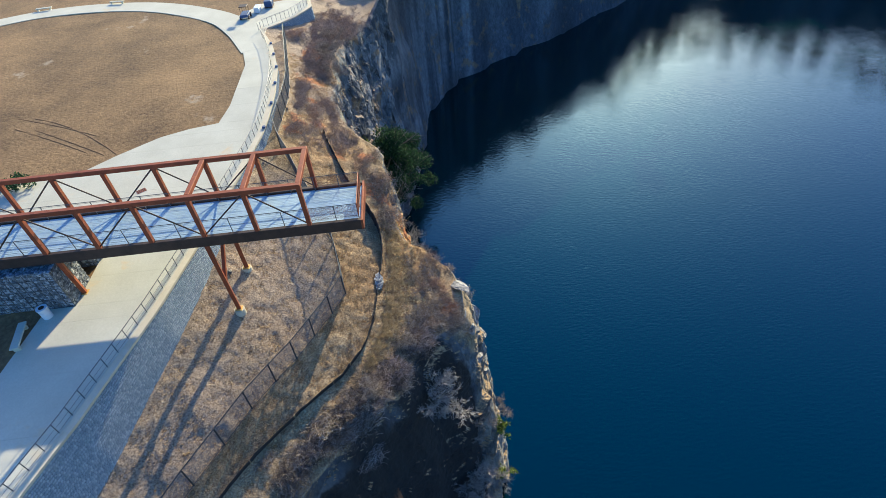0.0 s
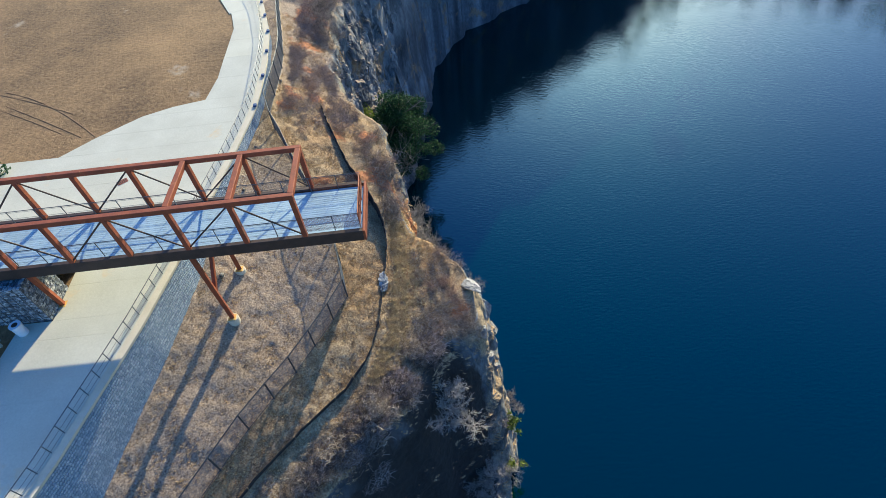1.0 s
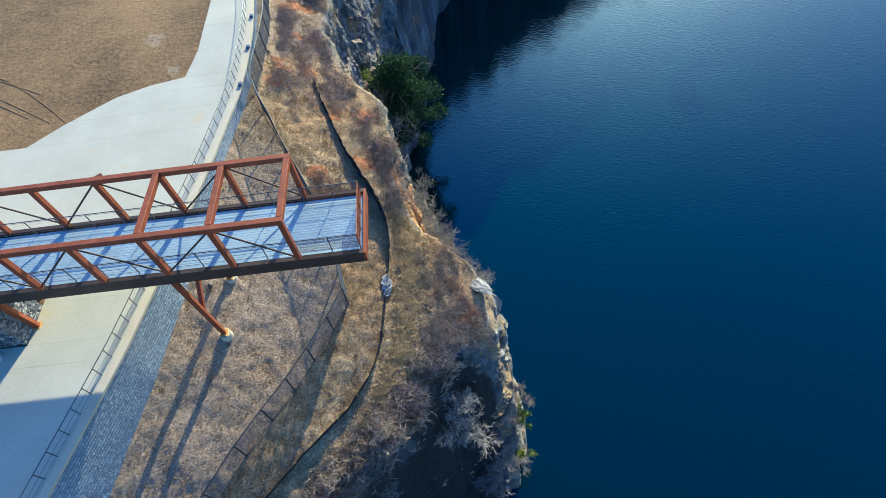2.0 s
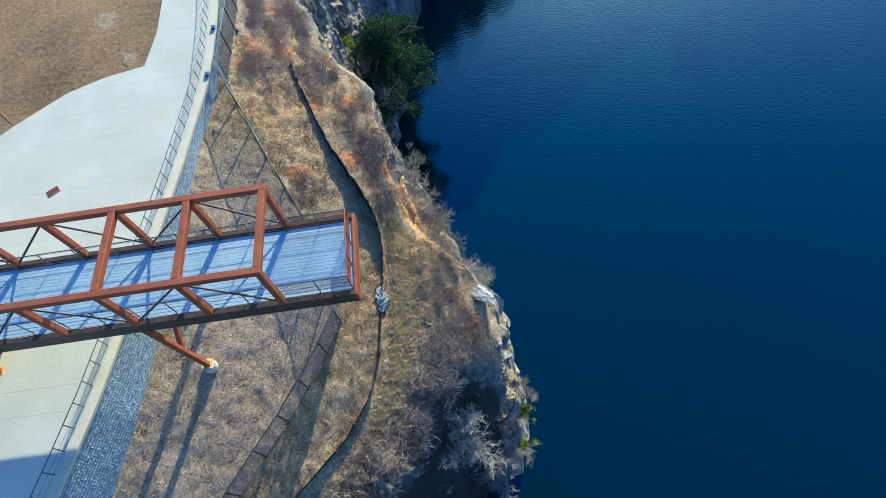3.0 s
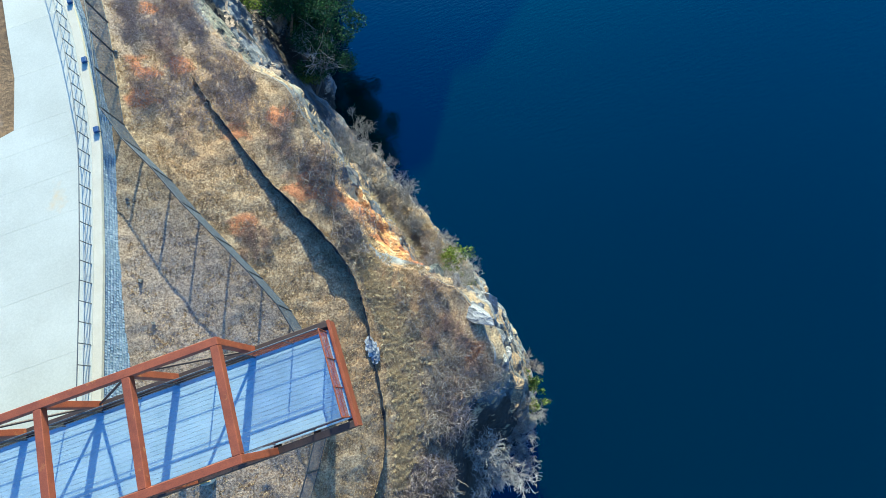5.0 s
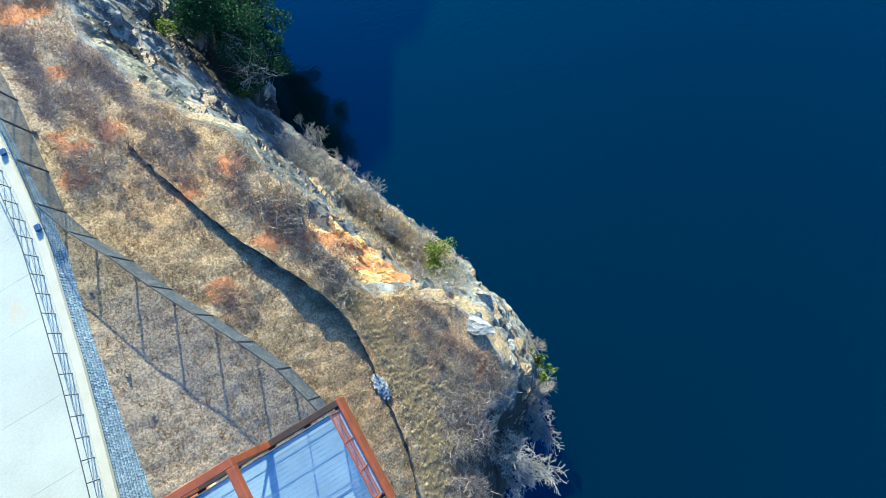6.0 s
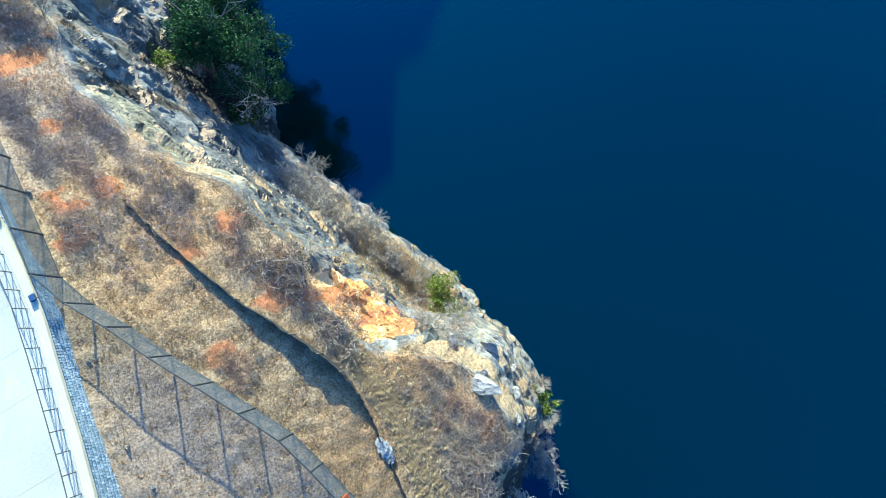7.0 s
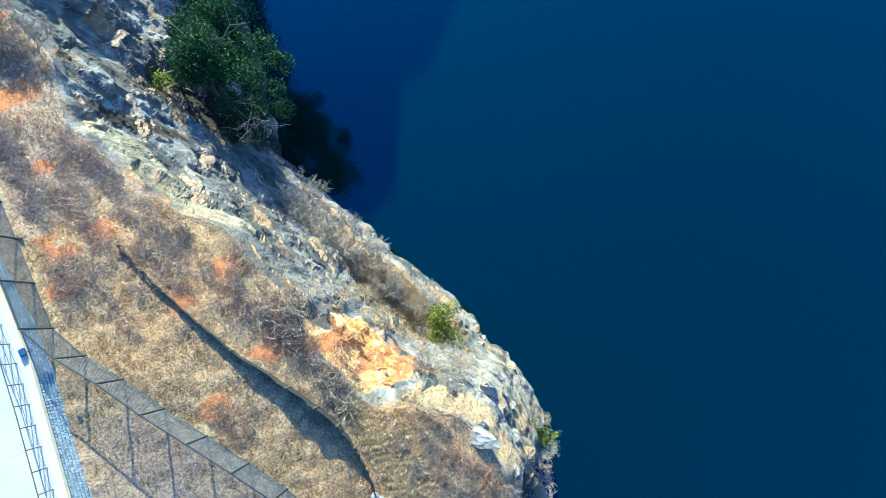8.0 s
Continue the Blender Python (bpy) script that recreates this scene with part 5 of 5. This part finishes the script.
for k in range(300):
    t = rr.uniform(0, 1)
    y = 22.5 + 42 * t
    x = rr.uniform(-6.6, float(np.interp(y, (22, 28, 36, 50, 65), (1.2, -0.4, -3.4, -3.6, -0.6))))
    if math.hypot(x + 4.8, y - 38.6) < 1.7:
        continue
    shrub(GREY_BRUSH, x, y, GROUND_AT(x, y), rr.uniform(0.45, 0.8), "low grey-purple leafless brush on the slope", "low_brush", "brush on the upper slope")
for k in range(70):
    y = rr.uniform(50, 72)
    x = rr.uniform(float(path_edge(y)) + 2.0, float(np.interp(y, (50, 60, 72), (-3.4, -1.4, 1.6))))
    shrub(GREY_BRUSH, x, y, GROUND_AT(x, y), rr.uniform(0.7, 1.2), "dense grey leafless brush below the lookout", "low_brush", "brush on the upper slope")
for x, y, s in ((6.8, -4.1, 1.35), (10.2, -4.6, 1.4), (12.4, -3.2, 0.7), (4.0, 28.6, 1.6), (4.6, 26.4, 1.8), (5.4, 24.0, 1.3), (6.2, 22.2, 1.1), (9.3, 9.5, 1.2), (8.8, 10.4, 1.2), (7.2, 19.4, 1.3), (2.8, 31.3, 1.5), (9.8, 15.6, 0.9)):
    shrub(PALE_SHRUBS, x, y, GROUND_AT(x, y), s, "pale grey leafless shrub rooted in the cliff")
for x, y, s in ((5.6, 22.8, 1.3), (6.4, 20.4, 1.3), (7.4, 18.2, 1.2), (8.4, 16.4, 1.0), (2.6, -6.6, 1.0), (11.0, -2.6, 0.8), (13.4, 1.0, 0.8), (-2.6, 42, 1.0), (-4.0, 45, 1.1), (-3.6, 49, 1.2), (-3.0, 54, 1.3)):
    shrub(BROWN_SHRUBS, x, y, GROUND_AT(x, y), s, "brown leafless shrub on the rocky edge")
dead = shrub([twigs(81, 3.6, 0.25, 2, 3, 0.06, 1.0, PALE_BARK, 0.25)], 13.2, -2.9, GROUND_AT(13.2, -2.9), 0.7, "bleached dead tree leaning out over the water", "dead_tree")
dead.rotation_euler = (radians(30), radians(28), 0.4)


def leafy(x, y, height, r, seed, material, label, name="evergreen_tree"):
    z = GROUND_AT(x, y) - 0.2
    host = thing(name, (x, y, z), label, "tree" if height > 2 else "shrub", "trees below the cliff")
    part("trunk", twigs(seed, height * 1.1, 0.15, 1, 2, 0.05 * height ** 0.6, 1.0, TWIG, 0.12), None, host)
    rs = random.Random(seed)
    blobs = [(rs.gauss(0, r * 0.45), rs.gauss(0, r * 0.45), height * rs.uniform(0.45, 1.0), r * rs.uniform(0.3, 0.55)) for _ in range(9)]
    part("crown", leaves(seed, blobs, 420 if height > 3 else 200, 0.15, material), None, host)
    return host


for x, y, h, r, m in ((1.5, 44.0, 9.5, 3.4, LEAF), (1.2, 46.4, 10.0, 3.6, LEAF), (2.2, 49.0, 10.0, 3.8, LEAF), (2.8, 52.0, 9.5, 3.4, LEAF), (3.6, 55.4, 8.0, 3.2, LEAF), (1.0, 47.6, 8.0, 3.2, LEAF), (1.9, 50.4, 7.0, 3.0, LEAF)):
    leafy(x, y, h, r, int(x * 10 + y), m, "dark green evergreen tree on the bench below the cliff").rotation_euler = (radians(8), radians(20), 0)
for x, y, h, r in ((1.1, 40.6, 2.6, 1.5), (10.6, 13.4, 2.6, 2.4), (13.5, -0.5, 1.5, 1.1), (13.3, -2.6, 1.3, 1.1), (-0.9, 45.2, 2.0, 1.4), (1.0, 42.4, 2.0, 1.4)):
    leafy(x, y, h, r, int(x * 7 + y), LEAF_YELLOW, "yellow-green leafy bush rooted in the cliff", "leafy_bush")
bare = thing("bare_tree", (1.3, 41.9, GROUND_AT(1.3, 41.9)), "tall pale leafless tree on the bench", "tree", "trees below the cliff")
part("trunk", twigs(91, 13, 0.3, 2, 3, 0.14, 1.0, PALE_BARK, 0.22), None, bare)
leafy(-31, 15.5, 1.6, 1.4, 77, LEAF, "round green bush at the lawn's edge", "leafy_bush")

# ---- woods on the far rims ----
rng = np.random.default_rng(30)
blobs = []
ring_pts = SHORE[19:26]
for (ax, ay), (bx, by) in zip(ring_pts, ring_pts[1:]):
    n = int(math.hypot(bx - ax, by - ay) / 2.2)
    for k in range(n):
        t = rng.uniform(0, 1)
        cx, cy = ax + (bx - ax) * t, ay + (by - ay) * t
        o = Vector((cx - 90, cy - 30)).normalized() * rng.uniform(14, 34)
        h = rng.uniform(3, 8)
        base = land_z(cx + o.x, cy + o.y)
        for _ in range(3):
            blobs.append((cx + o.x + rng.normal(0, 1.5), cy + o.y + rng.normal(0, 1.5), base + h * rng.uniform(0.4, 1.0), rng.uniform(1.4, 2.8)))
tagged(new("far_woods", leaves(8, blobs, 16, 0.75, FAR_LEAF, "far_woods")), "dark mixed woods on the far rim of the quarry", "woods", kind="stuff")

# ---- ruts across the lawn ----
RUT = mottled("rut_soil", (0.10, 0.055, 0.026), (0.25, 0.145, 0.065), 0.6, 6, 0.95, relief=0.4, dist=0.03)
for a, b, c in (((-35.8, 30.1), (-29.6, 26.3), (-22.9, 20.2)), ((-34.5, 27.3), (-29.1, 23.7), (-24.2, 20.3)), ((-38, 30.6), (-31.9, 27.5), (-26.5, 24.4)), ((-37, 28.0), (-31.2, 24.4), (-26.4, 21.2))):
    a, b, c = Vector(a), Vector(b), Vector(c)
    v, f = [], []
    for k in range(25):
        t = k / 24
        p = a * (1 - t) * (1 - 2 * t) + b * 4 * t * (1 - t) + c * t * (2 * t - 1)
        w = 0.08 + 0.03 * math.sin(k * 1.7)
        z = land_z(p.x, p.y) + 0.03
        v += [(p.x - w * 0.5, p.y - w, z - 0.06), (p.x - w * 0.2, p.y - w * 0.4, z), (p.x + w * 0.2, p.y + w * 0.4, z), (p.x + w * 0.5, p.y + w, z - 0.06)]
        if k:
            f += [(4 * k - 4 + i, 4 * k + i, 4 * k + i + 1, 4 * k - 3 + i) for i in range(3)]
    tagged(new("rut", raw_mesh("rut", v, f, RUT)), "dark earth rut left by wheels across the lawn", "rut", "wheel ruts", "structure")
